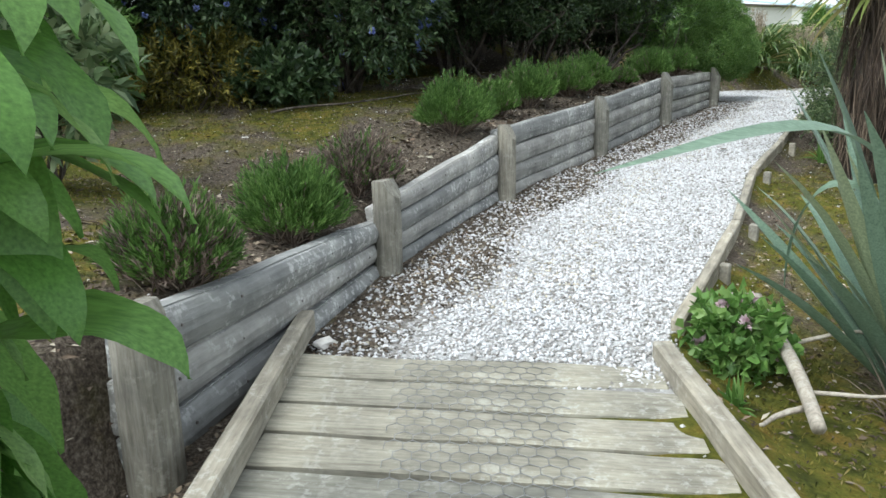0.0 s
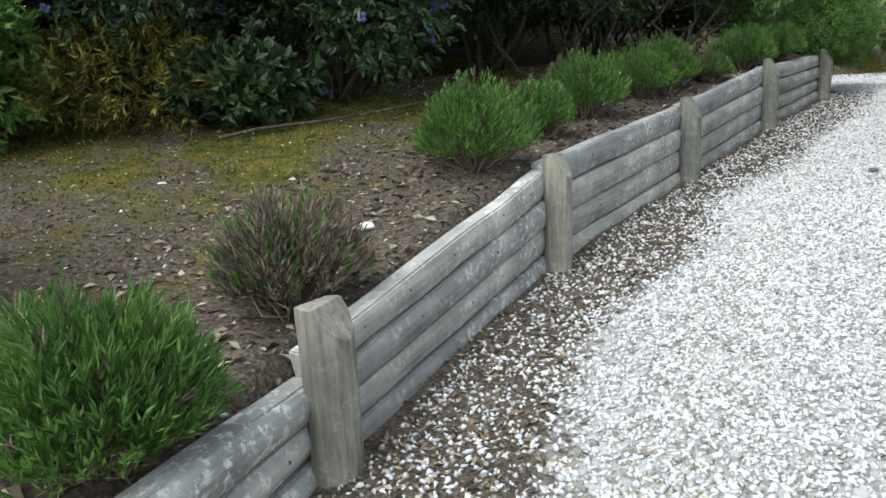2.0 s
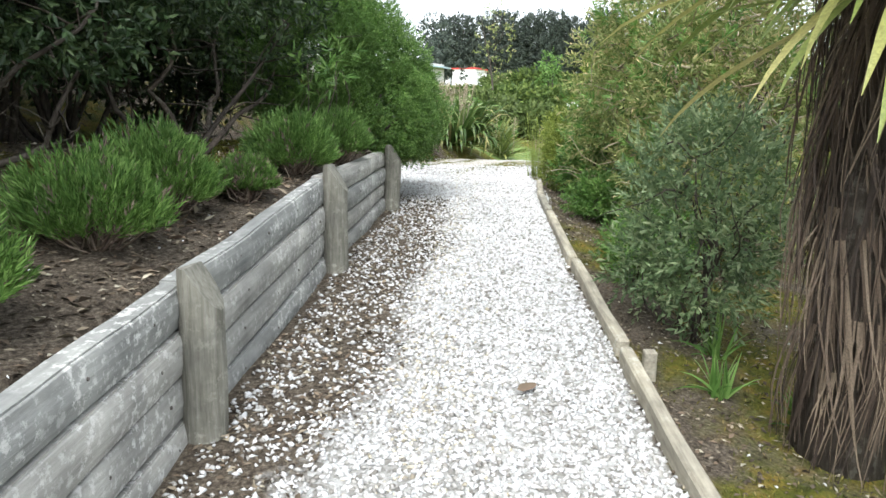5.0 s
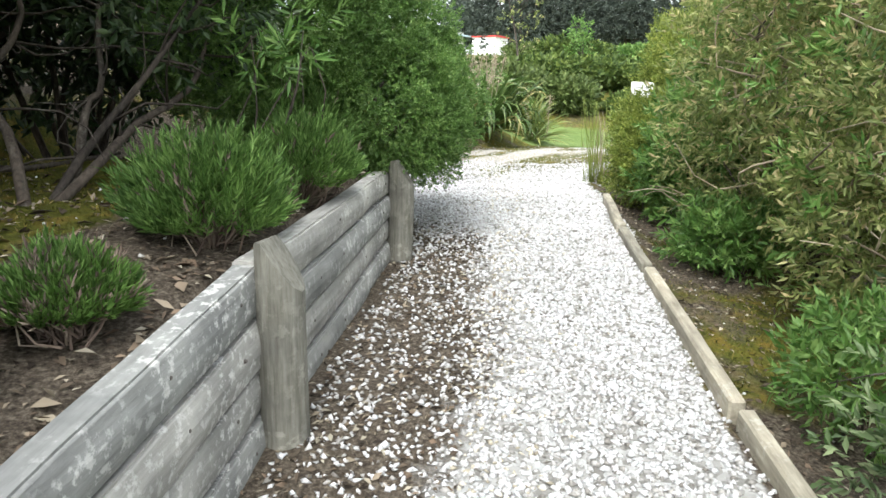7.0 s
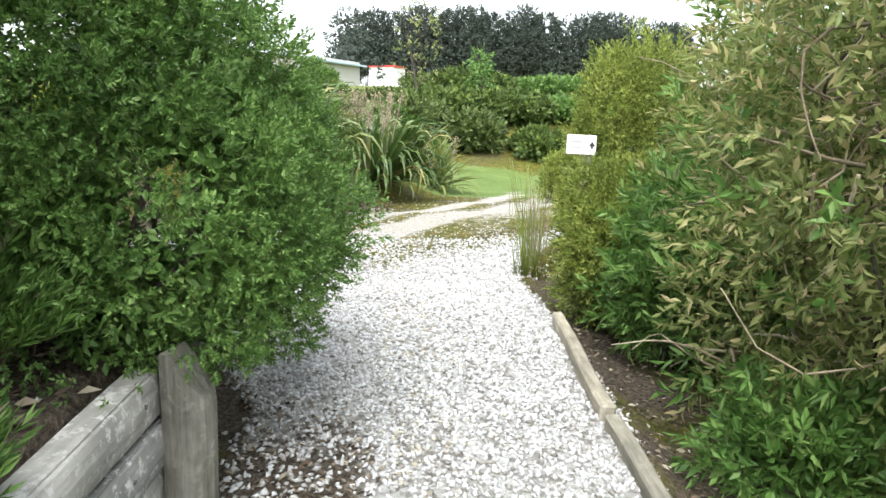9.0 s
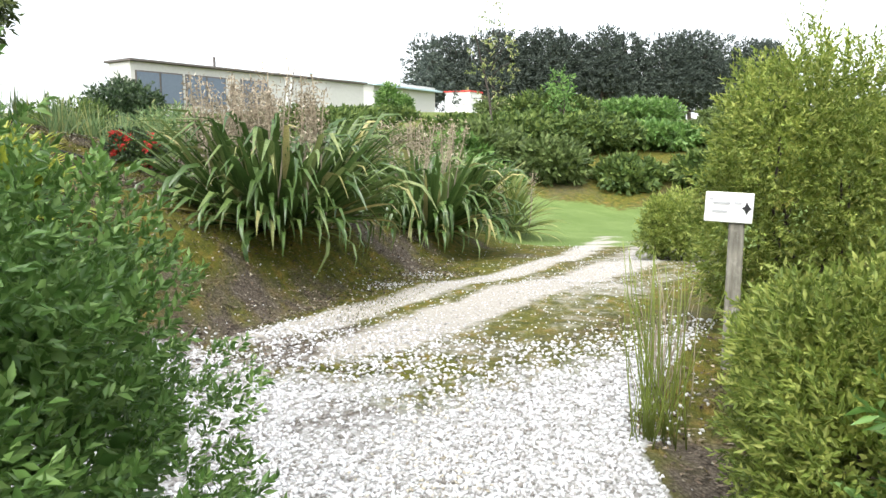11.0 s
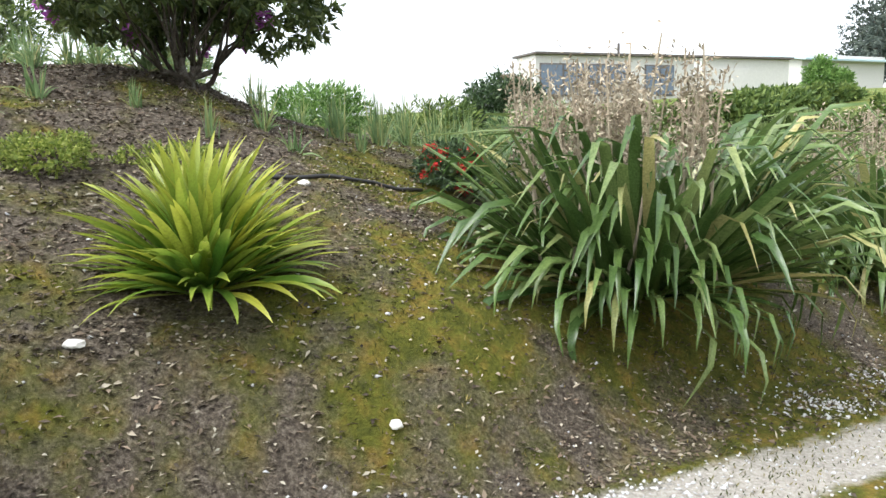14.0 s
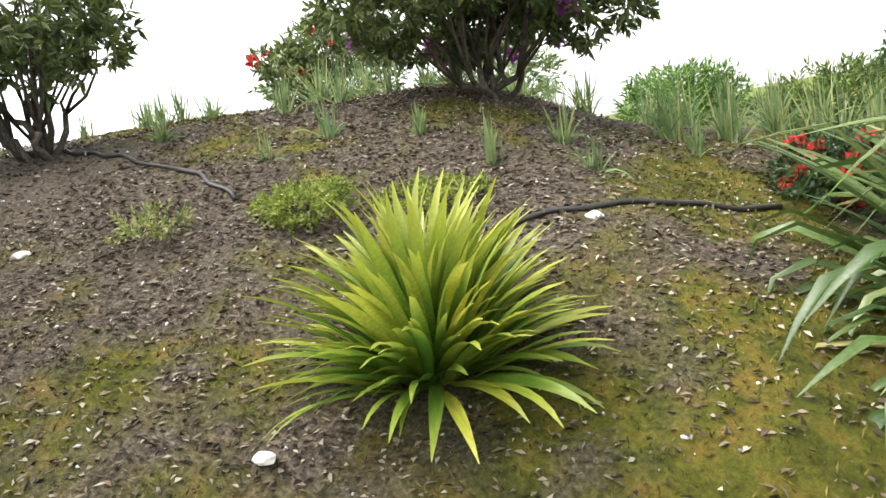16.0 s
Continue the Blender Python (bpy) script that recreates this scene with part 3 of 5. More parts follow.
def patches(x, y, size, octaves=4):
    """Soft random patches of about the given size in metres, 0 to 1."""
    total, weight, out = 0.0, 1.0, 0.0
    for k in range(octaves):
        u, v = x / size * 2 ** k + 17.3 * k + 900, y / size * 2 ** k + 9.1 * k + 900
        i, j = np.floor(u).astype(int), np.floor(v).astype(int)
        a, b = u - i, v - j
        a, b = a * a * (3 - 2 * a), b * b * (3 - 2 * b)
        i0, j0, i1, j1 = i % 64, j % 64, (i + 1) % 64, (j + 1) % 64
        out = out + weight * (LATTICE[i0, j0] * (1 - a) * (1 - b) + LATTICE[i1, j0] * a * (1 - b) + LATTICE[i0, j1] * (1 - a) * b + LATTICE[i1, j1] * a * b)
        total, weight = total + weight, weight * 0.6
    return out / total


def cover(x, y):
    """How much of each kind of cover lies at a place: gravel, drive, moss, lawn."""
    x, y = np.asarray(x, float), np.asarray(y, float)
    left, right = side(x, y, WALL), -side(x, y, EDGE)
    away, along = foot(x, y)
    rag = ragged(x, y)
    inside = np.minimum(-left, -right)
    path = np.clip((inside + 0.02) / 0.06, 0, 1) * np.clip((y - 2.6) / 0.2, 0, 1) * ((y < 11.5) | (x > 3.9))
    litter = np.clip((0.80 + 0.18 * rag + left) / 0.55, 0, 1) * np.clip((12.0 - y) / 1.5, 0, 1)
    gravel = path * (1 - 0.78 * litter)
    yard = (x > 3.2) * np.clip((-away + 0.19 - 0.22 * np.clip((along + 0.1) / 0.7, 0, 1) - 0.25 * np.clip((along - 0.6) / 0.8, 0, 1) + 0.14 * (patches(x, y, 0.3) - 0.5)) / 0.10, 0, 1) * np.clip((1.0 - along + 0.35 * rag) / 1.5, 0, 1) * (y > 11)
    gravel = np.where(y > 12.2, np.maximum(gravel * np.clip((13.6 - y) / 1.2, 0, 1), yard * np.clip((0.3 - right + 0.2 * rag) / 0.3, 0, 1) * np.where(x > 5.4, np.clip(0.78 + 1.3 * (patches(x, y, 0.5) - 0.5), 0.2, 1), 1)), gravel)
    run = np.clip(along, 0, 5)
    track = np.maximum(np.exp(-((away + np.interp(along, [0, 1.5, 3.2, 5, 8], [0.10, 0.48, 0.90, 1.06, 0.98])) / 0.19) ** 2), np.exp(-((away + 0.68 + 0.30 * run - 0.012 * run ** 2) / 0.30) ** 2)) * (0.75 + 0.5 * patches(x, y, 0.6))
    drive = np.maximum(track, (0.22 + 0.45 * patches(x + 9, y, 0.5)) * np.clip((2.0 + 0.2 * run + away) / 0.4, 0, 1) * np.clip((-0.2 - 0.20 * run - away) / 0.3, 0, 1)) * np.clip((along + 0.3) / 0.9, 0, 1) * np.clip((9.0 - along) / 1.5, 0, 1)
    lawn = np.clip((along - 6.2 + 0.25 * (away + 1)) / 0.5, 0, 1) * np.clip((0.8 - away + 0.55 * (along - 6)) / 0.4, 0, 1) * np.clip((28.4 - 0.6 * x - 0.8 * y) / 0.4, 0, 1)
    far = np.clip((0.6 * x + 0.8 * y - 33) / 3, 0, 1)
    moss = 0.50 + 2.6 * (patches(x + 3, y, 0.9) - 0.5) + 0.8 * (patches(x + 40, y, 0.22) - 0.5)
    tone = patches(x, y, 0.75)
    band = np.exp(-((away - 0.62) / 0.30) ** 2)
    bank = 0.30 + 2.2 * (tone - 0.48) + 1.3 * (patches(x + 40, y, 0.22) - 0.5) + 0.48 * band + 0.30 * np.clip((along + 0.6) / 1.6, 0, 1) * np.clip((1.5 - away) / 0.8, 0, 1) - 0.10 * np.exp(-((away - 0.12) / 0.15) ** 2)
    moss = np.where((away > -0.7) & (y > 13), bank, moss)
    moss = np.where((away <= -0.7) & (y > 12.6) & (along > -0.3), 0.75 + 0.9 * (tone - 0.5), moss)
    moss = np.where((right > 0) & (y < 13), moss + 0.28 - 0.58 * np.clip((y - 7.8) / 1.0, 0, 1), moss)
    moss = np.where((left > 0.75) & (y < 11.5), moss + 0.27, moss)
    moss = np.where((left > -0.95) & (left < 0.75) & (y < 12), moss - np.where(left < 0, 2.0, 0.6), moss)
    moss = np.where((right > 0) & (y > 12.5) & (along > 0.3), 1.0, moss)
    return gravel, drive, np.clip(moss + far, 0, 1), np.clip(np.maximum(lawn, far * 0.5), 0, 1)


gx, gy = spread(-3.6, 8.6, 0.065, 900), spread(-0.6, 17.6, 0.065, 900)
X, Y = np.meshgrid(gx, gy)
Z = height(X, Y) + 0.012 * ragged(X, Y, 3.0) + np.where(np.hypot(X - 4, Y - 8) < 30, 0.02 * ragged(X, Y, 1.2), 0)
nx, ny = len(gx), len(gy)
idx = np.arange(nx * ny).reshape(ny, nx)
quads = np.stack([idx[:-1, :-1], idx[:-1, 1:], idx[1:, 1:], idx[1:, :-1]], -1).reshape(-1, 4)
ground_mesh = big_mesh("ground", np.stack([X, Y, Z], -1).reshape(-1, 3), quads, GROUND, True)
for key, value in zip(("gravel", "drive", "moss", "lawn"), cover(X, Y)):
    ground_mesh.attributes.new(key, "FLOAT", "POINT").data.foreach_set("value", value.ravel().astype(np.float32))
tagged(new("ground", ground_mesh), "sloping garden ground with soil, moss, white gravel and lawn", "ground", kind="structure")


def sprinkle(n, x0, x1, y0, y1, chance):
    x, y = RNG.uniform(x0, x1, n), RNG.uniform(y0, y1, n)
    keep = RNG.uniform(0, 1, n) < chance(x, y)
    x, y = x[keep], y[keep]
    return np.stack([x, y, height(x, y) + 0.012 * ragged(x, y, 3.0) + 0.02 * ragged(x, y, 1.2)], 1)


def stones(name, p, lo, hi, material, label, flat=0.75):
    """Angular chips, each of six corners."""
    n = len(p)
    eight = np.array([(1, 0, 0), (0, 1, 0), (-1, 0, 0), (0, -1, 0), (0, 0, 1), (0, 0, -1)], float)
    tri = np.array([(0, 1, 4), (1, 2, 4), (2, 3, 4), (3, 0, 4), (1, 0, 5), (2, 1, 5), (3, 2, 5), (0, 3, 5)])
    size = RNG.uniform(lo, hi, n)[:, None, None]
    c = (eight[None] + RNG.normal(0, 0.26, (n, 6, 3))) * np.stack([RNG.uniform(0.8, 1.5, n), RNG.uniform(0.6, 1.0, n), RNG.uniform(0.8, 1.2, n) * flat], 1)[:, None, :] * size
    a, b = RNG.uniform(0, 6.28, n), RNG.normal(0, 0.35, n)
    c = np.stack([c[..., 0], c[..., 1] * np.cos(b)[:, None] - c[..., 2] * np.sin(b)[:, None], c[..., 1] * np.sin(b)[:, None] + c[..., 2] * np.cos(b)[:, None]], -1)
    c = np.stack([c[..., 0] * np.cos(a)[:, None] - c[..., 1] * np.sin(a)[:, None], c[..., 0] * np.sin(a)[:, None] + c[..., 1] * np.cos(a)[:, None], c[..., 2]], -1)
    v = (c + p[:, None, :] + np.array([0, 0, 1])[None, None] * size * flat * 0.35).reshape(-1, 3)
    f = (tri[None] + (np.arange(n) * 6)[:, None, None]).reshape(-1, 3)
    return tagged(new(name, big_mesh(name, v, f, material)), label, "gravel", kind="stuff")


def gravel_chance(x, y):
    g, d, m, l = cover(x, y)
    near = np.where((y > 2.6) & (side(x, y, EDGE) > -0.02), 1, 0)
    return np.clip(g, 0.0, 1) * np.clip(1.15 - 0.25 * ragged(x, y, 1.7), 0.5, 1) + 0.10 * near * (side(x, y, WALL) < 0) * (y < 12)


stones("gravel", sprinkle(430000, -0.8, 8.4, 2.8, 15.2, gravel_chance), 0.0065, 0.0135, PEBBLE, "white angular stone chips spread over the path")
stones("worn_gravel", sprinkle(60000, 0.2, 6.4, 3.6, 13.4, lambda x, y: 0.8 * np.exp(-((side(x, y, EDGE) - 0.78) / 0.20) ** 2) * (side(x, y, WALL) < -0.5) * (0.3 + 1.1 * patches(x, y, 0.5))), 0.006, 0.012, BUFF_PEBBLE, "trodden buff stone chips along the middle of the path")
stones("scattered_chips", sprinkle(6000, -3.2, 8.5, 0.5, 17.5, lambda x, y: np.where(cover(x, y)[0] > 0.3, 0, np.where(y > 13, 0.8, 0.6))), 0.003, 0.011, PEBBLE, "white chips strayed into the garden soil")
stones("verge_chips", sprinkle(5000, 6.5, 8.3, 14.9, 16.2, lambda x, y: np.maximum(np.exp(-((x - 7.08) ** 2 + (y - 15.39) ** 2) / 0.022), np.exp(-((x - 7.62) ** 2 + (y - 15.72) ** 2) / 0.030)) * (0.4 + patches(x, y, 0.15))), 0.005, 0.013, PEBBLE, "white chips gathered at the foot of the bank")
stones("drive_chips", sprinkle(26000, 4.5, 11, 13, 18, lambda x, y: np.clip(cover(x, y)[1] * 0.5 + 0.08 * (np.abs(-0.6 * (x - 5.3) + 0.8 * (y - 14.3) + 1.0) < 1.2), 0, 1)), 0.004, 0.009, PEBBLE, "pale grit on the worn drive")


def litter(name, p, lo, hi, label):
    n = len(p)
    d = np.stack([RNG.normal(0, 1, n), RNG.normal(0, 1, n), RNG.normal(0, 0.22, n)], 1)
    v, f = leaves(p + (0, 0, 0.006), d, RNG.uniform(lo, hi, n), RNG.uniform(lo, hi, n) * 0.45, 0.2, np.array([0, 0, 1.0]))
    return tagged(new(name, big_mesh(name, v, f, BARK_CHIP)), label, "leaf litter", kind="stuff")


def litter_chance(x, y):
    left = side(x, y, WALL)
    strip = np.clip((0.70 + 0.2 * ragged(x, y) + left) / 0.38, 0, 1) * (left < 0) * (y < 12) * 0.9
    soil = np.where((left > 0) | (side(x, y, EDGE) < 0) | (y > 13.4), 0.55 * (1 - 0.5 * cover(x, y)[2]), 0)
    return np.maximum(strip, soil) * (cover(x, y)[0] < 0.6) * (cover(x, y)[1] < 0.3)


litter("bed_litter", sprinkle(9000, -2.4, 3.9, 2.0, 11.2, lambda x, y: ((side(x, y, WALL) > 0.14) & (side(x, y, WALL) < 1.3)) * 1.0), 0.035, 0.085, "larger dead leaves and bark lying in the bed")
litter("bank_litter", sprinkle(42000, 2.4, 8.4, 13.7, 17.2, lambda x, y: (foot(x, y)[0] > -0.45) * (1 - 0.75 * cover(x, y)[2]) * (cover(x, y)[0] < 0.3) * (cover(x, y)[1] < 0.3)), 0.014, 0.040, "shredded bark and dead leaves lying on the bank")
litter("leaf_litter", sprinkle(260000, -3.2, 8.2, 1.0, 17.5, litter_chance), 0.014, 0.045, "brown bark and dead leaves lying on the soil")


moss_at = sprinkle(230000, -3.2, 8.2, 1.0, 17.0, lambda x, y: np.clip((cover(x, y)[2] - 0.22) * 1.9, 0, 1) * (cover(x, y)[0] < 0.2) * ((side(x, y, WALL) > 0.15) | (side(x, y, EDGE) < -0.1) | (foot(x, y)[0] > -0.6)))
mv, mf = leaves(moss_at, np.stack([RNG.normal(0, 0.7, len(moss_at)), RNG.normal(0, 0.7, len(moss_at)), np.ones(len(moss_at))], 1), RNG.uniform(0.010, 0.030, len(moss_at)), 0.006)
tagged(new("moss", big_mesh("moss", mv, mf, MOSS_TUFT)), "yellow-green moss and short grass on the soil", "moss", kind="stuff")

# ---- the retaining wall ----
POSTS = [(-0.70, 2.35, -0.07, 0.50), (-0.14, 4.33, 0.05, 0.588), (0.67, 6.06, 0.17, 0.786), (1.765, 7.74, 0.33, 0.955), (2.84, 9.19, 0.56, 1.193), (3.92, 10.61, 0.76, 1.262)]
TOPS = [(0.44, 0.36, 3), (0.43, 0.71, 4), (0.74, 0.90, 4), (0.90, 1.12, 4), (1.13, 1.205, 4)]
wall = thing("retaining_wall", (0, 0, 0), "low grey weathered timber retaining wall beside the path", "retaining wall")


def post_mesh(r, h, cut):
    """A round post whose head is sawn at a slant on one side."""
    bm = bmesh.new()
    bmesh.ops.create_cone(bm, cap_ends=True, segments=14, radius1=r * 1.04, radius2=r, depth=h + 0.3)
    bmesh.ops.translate(bm, vec=(0, 0, (h - 0.3) / 2), verts=bm.verts)
    for z in (0.0, h * 0.35, h * 0.7):
        bmesh.ops.bisect_plane(bm, geom=bm.verts[:] + bm.edges[:] + bm.faces[:], plane_co=(0, 0, z), plane_no=(0, 0, 1))
    for co, no in (((r * 0.15, 0, h), (0.80, 0, 0.55)), ((-r * 0.55, 0, h), (-0.5, 0.1, 0.8))):
        out = bmesh.ops.bisect_plane(bm, geom=bm.verts[:] + bm.edges[:] + bm.faces[:], plane_co=(co[0], co[1], co[2] - (cut if no[0] > 0 else 0)), plane_no=no, clear_outer=True)
        rim = [e for e in out["geom_cut"] if isinstance(e, bmesh.types.BMEdge)]
        bmesh.ops.holes_fill(bm, edges=rim)
    o = random.uniform(0, 50)
    for v in bm.verts:
        v.co += noise.noise_vector(Vector((v.co.x * 4 + o, v.co.y * 4, v.co.z * 2.5))) * 0.007
    bmesh.ops.triangulate(bm, faces=bm.faces[:])
    return bm


for i, (x, y, z0, z1) in enumerate(POSTS):
    a, b = POSTS[max(i - 1, 0)], POSTS[min(i + 1, 5)]
    yaw = math.degrees(math.atan2(b[1] - a[1], b[0] - a[0]))
    r = (0.085, 0.082, 0.075, 0.075, 0.072, 0.068)[i]
    part("post", post_mesh(r, z1 - z0, (0.0, 0.0, 0.03, 0.05, 0.06, 0.05)[i]), POST, wall, "", pose(x, y, z0, random.uniform(-1, 1), random.uniform(-1, 1), yaw - 90))
for i, (top0, top1, count) in enumerate(TOPS):
    (ax, ay, a0, _a), (bx, by, b0, _b2) = POSTS[i], POSTS[i + 1]
    dx, dy = bx - ax, by - ay
    run = math.hypot(dx, dy)
    ox, oy = -dy / run * 0.092, dx / run * 0.092
    for k in range(count):
        f0, f1 = (k + 0.5) / count, (k + 0.5) / count
        za, zb = a0 - 0.05 + (top0 - a0 + 0.05) * f0, b0 - 0.05 + (top1 - b0 + 0.05) * f1
        ha, hb = (top0 - a0 + 0.05) / count, (top1 - b0 + 0.05) / count
        bm = block(run + 0.02, 0.075, 1.0, 0, 12)
        for cut in (-0.44, -0.30, -0.1, 0.1, 0.30, 0.44):
            bmesh.ops.bisect_plane(bm, geom=bm.verts[:] + bm.edges[:] + bm.faces[:], plane_co=(0, 0, cut), plane_no=(0, 0, 1))
        o = random.uniform(0, 80)
        for v in bm.verts:
            u = v.co.x / run + 0.5
            v.co.y -= (0.030 if i == 0 else 0.014) * (1 - (2 * v.co.z) ** 2) if v.co.y < 0 else 0.0
            v.co.z *= (ha + (hb - ha) * u) - 0.008
            v.co.y += (0.012 if k % 2 else 0.0) + 0.008 * noise.noise((v.co.x * 3 + o, v.co.z * 9, k))
            v.co.z += 0.016 * noise.noise((v.co.x * 1.6 + o, k * 3.3, 1.0)) * (1.0 if k == count - 1 else 0.35)
        bmesh.ops.bevel(bm, geom=[e for e in bm.edges if len(e.link_faces) == 2 and e.calc_face_angle(0) > 0.8], offset=0.006, segments=2, affect="EDGES")
        pitch = -math.degrees(math.atan2(zb - za, run))
        part("rail", bm, RAIL, wall, "", pose((ax + bx) / 2 + ox, (ay + by) / 2 + oy, (za + zb) / 2, 0, pitch, math.degrees(math.atan2(dy, dx))))
part("rail", block(0.5, 0.05, 0.13, 0.012, 4, 0.006), RAIL, wall, "", pose(4.02, 10.93, 1.10, 0, 8, 62))
part("rail", block(0.5, 0.05, 0.13, 0.012, 4, 0.006), RAIL, wall, "", pose(4.02, 10.93, 0.96, 0, 8, 62))

# nail heads along the rails
nail_bm = bmesh.new()
bmesh.ops.create_cone(nail_bm, cap_ends=True, segments=8, radius1=0.007, radius2=0.005, depth=0.006)
nail_mesh = bpy.data.meshes.new("nail")
nail_bm.to_mesh(nail_mesh)
nail_bm.free()
nail_mesh.materials.append(DARK_TRIM)

# ---- the timber edging on the other side of the path ----
edging = thing("path_edging", (0, 0, 0), "weathered timber boards edging the gravel path", "edging")
for (ax, ay), (bx, by) in (((1.16, 3.25), (2.02, 4.83)), ((2.03, 4.86), (2.71, 6.28)), ((2.73, 6.31), (3.46, 7.47)), ((3.48, 7.50), (4.12, 8.56)), ((4.13, 8.59), (4.85, 9.71)), ((4.87, 9.74), (5.28, 10.37)), ((5.30, 10.39), (6.02, 11.33))):
    run, za, zb = math.hypot(bx - ax, by - ay), table(0.6 * ax + 0.8 * ay, PROFILE), table(0.6 * bx + 0.8 * by, PROFILE)
    bm = block(run - 0.01, 0.055, 0.19, 0.008, 10, 0.008)
    part("board", bm, TIMBER, edging, "", pose((ax + bx) / 2, (ay + by) / 2, (za + zb) / 2 - 0.025, 0, -math.degrees(math.atan2(zb - za, run)), math.degrees(math.atan2(by - ay, bx - ax))))
for x, y in ((1.66, 4.05), (2.12, 4.8), (2.82, 6.25), (3.56, 7.42)):
    part("peg", block(0.055, 0.055, 0.42, 0.006), TIMBER, edging, "", pose(x, y, table(0.6 * x + 0.8 * y, PROFILE) - 0.17, 0, 0, 55))

# ---- the boardwalk ----
deck = thing("boardwalk", (0, 0, 0), "weathered timber boardwalk with wire netting tacked on", "boardwalk")
DECK_Z = lambda y: table(0.6 * 0.3 + 0.8 * y, PROFILE) + 0.035
for i in range(19):
    y = 2.93 - i * 0.205
    width = 1.46 + random.uniform(-0.02, 0.02)
    bm = block(width, 0.180, 0.045, 0.008, 8, 0.007)
    part("plank", bm, PLANK, deck, "", pose(0.29 + random.uniform(-0.01, 0.01), y + 0.03, DECK_Z(y) - 0.022, 2.6, 0, -8 + random.uniform(-0.5, 0.5)))
for x0, x1 in ((-0.47, -0.5), (1.10, 1.06)):
    run = 4.1 if x0 < 0 else 3.72
    part("side_board", block(run, 0.075, 0.10, 0.008, 8, 0.006), TIMBER, deck, "", pose((x0 + x1) / 2, run / 2 - 0.69, DECK_Z(run / 2 - 0.69) + 0.05, 0, -2.9, 90 + (-1.5 if x0 < 0 else 1.5)))
# bearers in one dark brown, much darker than the planks
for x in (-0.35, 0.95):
    part("bearer", block(4.0, 0.08, 0.12, 0.006), BEARER_BROWN, deck, "", pose(x, 1.2, DECK_Z(1.2) - 0.11, 0, -2.9, 90))
wire_runs = []
cell, rows, cols = 0.034, 60, 10
for j in range(rows):
    for i in range(cols):
        cx, cy = 0.02 + i * cell * 1.732 + (cell * 0.866 if j % 2 else 0), 3.0 - j * cell * 1.5
        for k in range(3):
            a0, a1 = radians(30 + 60 * k), radians(90 + 60 * k)
            p = [(cx + cell * math.cos(a), cy - 0.1 * (cx - 0.3) + cell * math.sin(a)) for a in (a0, a1)]
            wire_runs.append(([(q[0], q[1], DECK_Z(q[1]) + 0.007) for q in p], 0.0016, 0.0016))
child("wire_netting", mesh_of("wire_netting", *tubes(wire_runs, 3), WIRE), deck, "rusting hexagonal wire netting")


# ---- plants along the wall ----
def lavender(x, y, r, h, seed, dry=0.0, label="bushy green lavender growing behind the timber wall"):
    """A mound of narrow upright leaves on grey twigs."""
    g = np.random.default_rng(seed)
    ob = thing("lavender", (x, y, ground_z(x, y) - 0.02), label, "lavender", "lavender along the wall")
    n = 1600
    a, e = g.uniform(0, 2 * np.pi, n), np.arccos(g.uniform(0.12, 1, n))
    d = unit(np.stack([np.cos(a) * np.sin(e), np.sin(a) * np.sin(e), np.cos(e) * 0.9 + 0.12], 1))
    reach = np.stack([np.full(n, r), np.full(n, r), np.full(n, h)], 1) * g.uniform(0.55, 0.9, (n, 1)) * (1 + 0.14 * np.sin(a * 3 + seed) + 0.08 * np.sin(a * 7))[:, None]
    p = d * reach * np.array([1, 1, 0.95]) + (0, 0, 0.03)
    aim = unit(d + (0, 0, 0.75) + g.normal(0, 0.22, (n, 3)))
    k = 9
    dead = g.uniform(0, 1, n) < dry
    for name, mask, material in (("foliage", ~dead, LAVENDER), ("dry_growth", dead, LAVENDER_DRY)):
        if mask.sum() > 5:
            v, f = sprigs(p[mask], aim[mask], r * 0.26, k, 0.040, 0.0068, 0.5, 0.7)
            tagged(child(name, big_mesh(name, v, f, material), ob, "" if name == "foliage" else "bare grey-brown twigs"), kind="stuff")
    runs = [(bent((0, 0, -0.02), p[i], 0.03, 4), 0.005, 0.002) for i in range(0, n, 16)]
    tagged(child("woody_frame", mesh_of("woody_frame", *tubes(runs, 4), LAVENDER_DRY), ob), kind="stuff")
    return ob


lavender(-0.80, 2.92, 0.25, 0.33, 11, 0.35, "half-dry lavender growing behind the timber wall")
lavender(-0.58, 3.88, 0.28, 0.40, 12, 0.03)
lavender(-0.36, 4.72, 0.26, 0.33, 13, 0.72, "mostly dead brown lavender with one green side")
lavender(0.24, 6.18, 0.32, 0.42, 14, 0.02)
lavender(0.62, 6.95, 0.22, 0.30, 15, 0.06, "small lavender growing behind the timber wall")
lavender(0.98, 7.58, 0.31, 0.38, 16, 0.04)
lavender(1.50, 8.30, 0.30, 0.34, 17, 0.04)
lavender(1.82, 8.76, 0.29, 0.38, 18, 0.04)
lavender(2.28, 9.08, 0.16, 0.18, 21, 0.2, "sparse young lavender at the wall's top")
lavender(2.74, 9.60, 0.29, 0.35, 19, 0.02)
lavender(3.22, 10.12, 0.25, 0.32, 20, 0.05)
lavender(3.55, 10.86, 0.28, 0.46, 22, 0.02)
lavender(3.46, 10.74, 0.25, 0.44, 23, 0.03, "tall green lavender growing against the hedge bush")

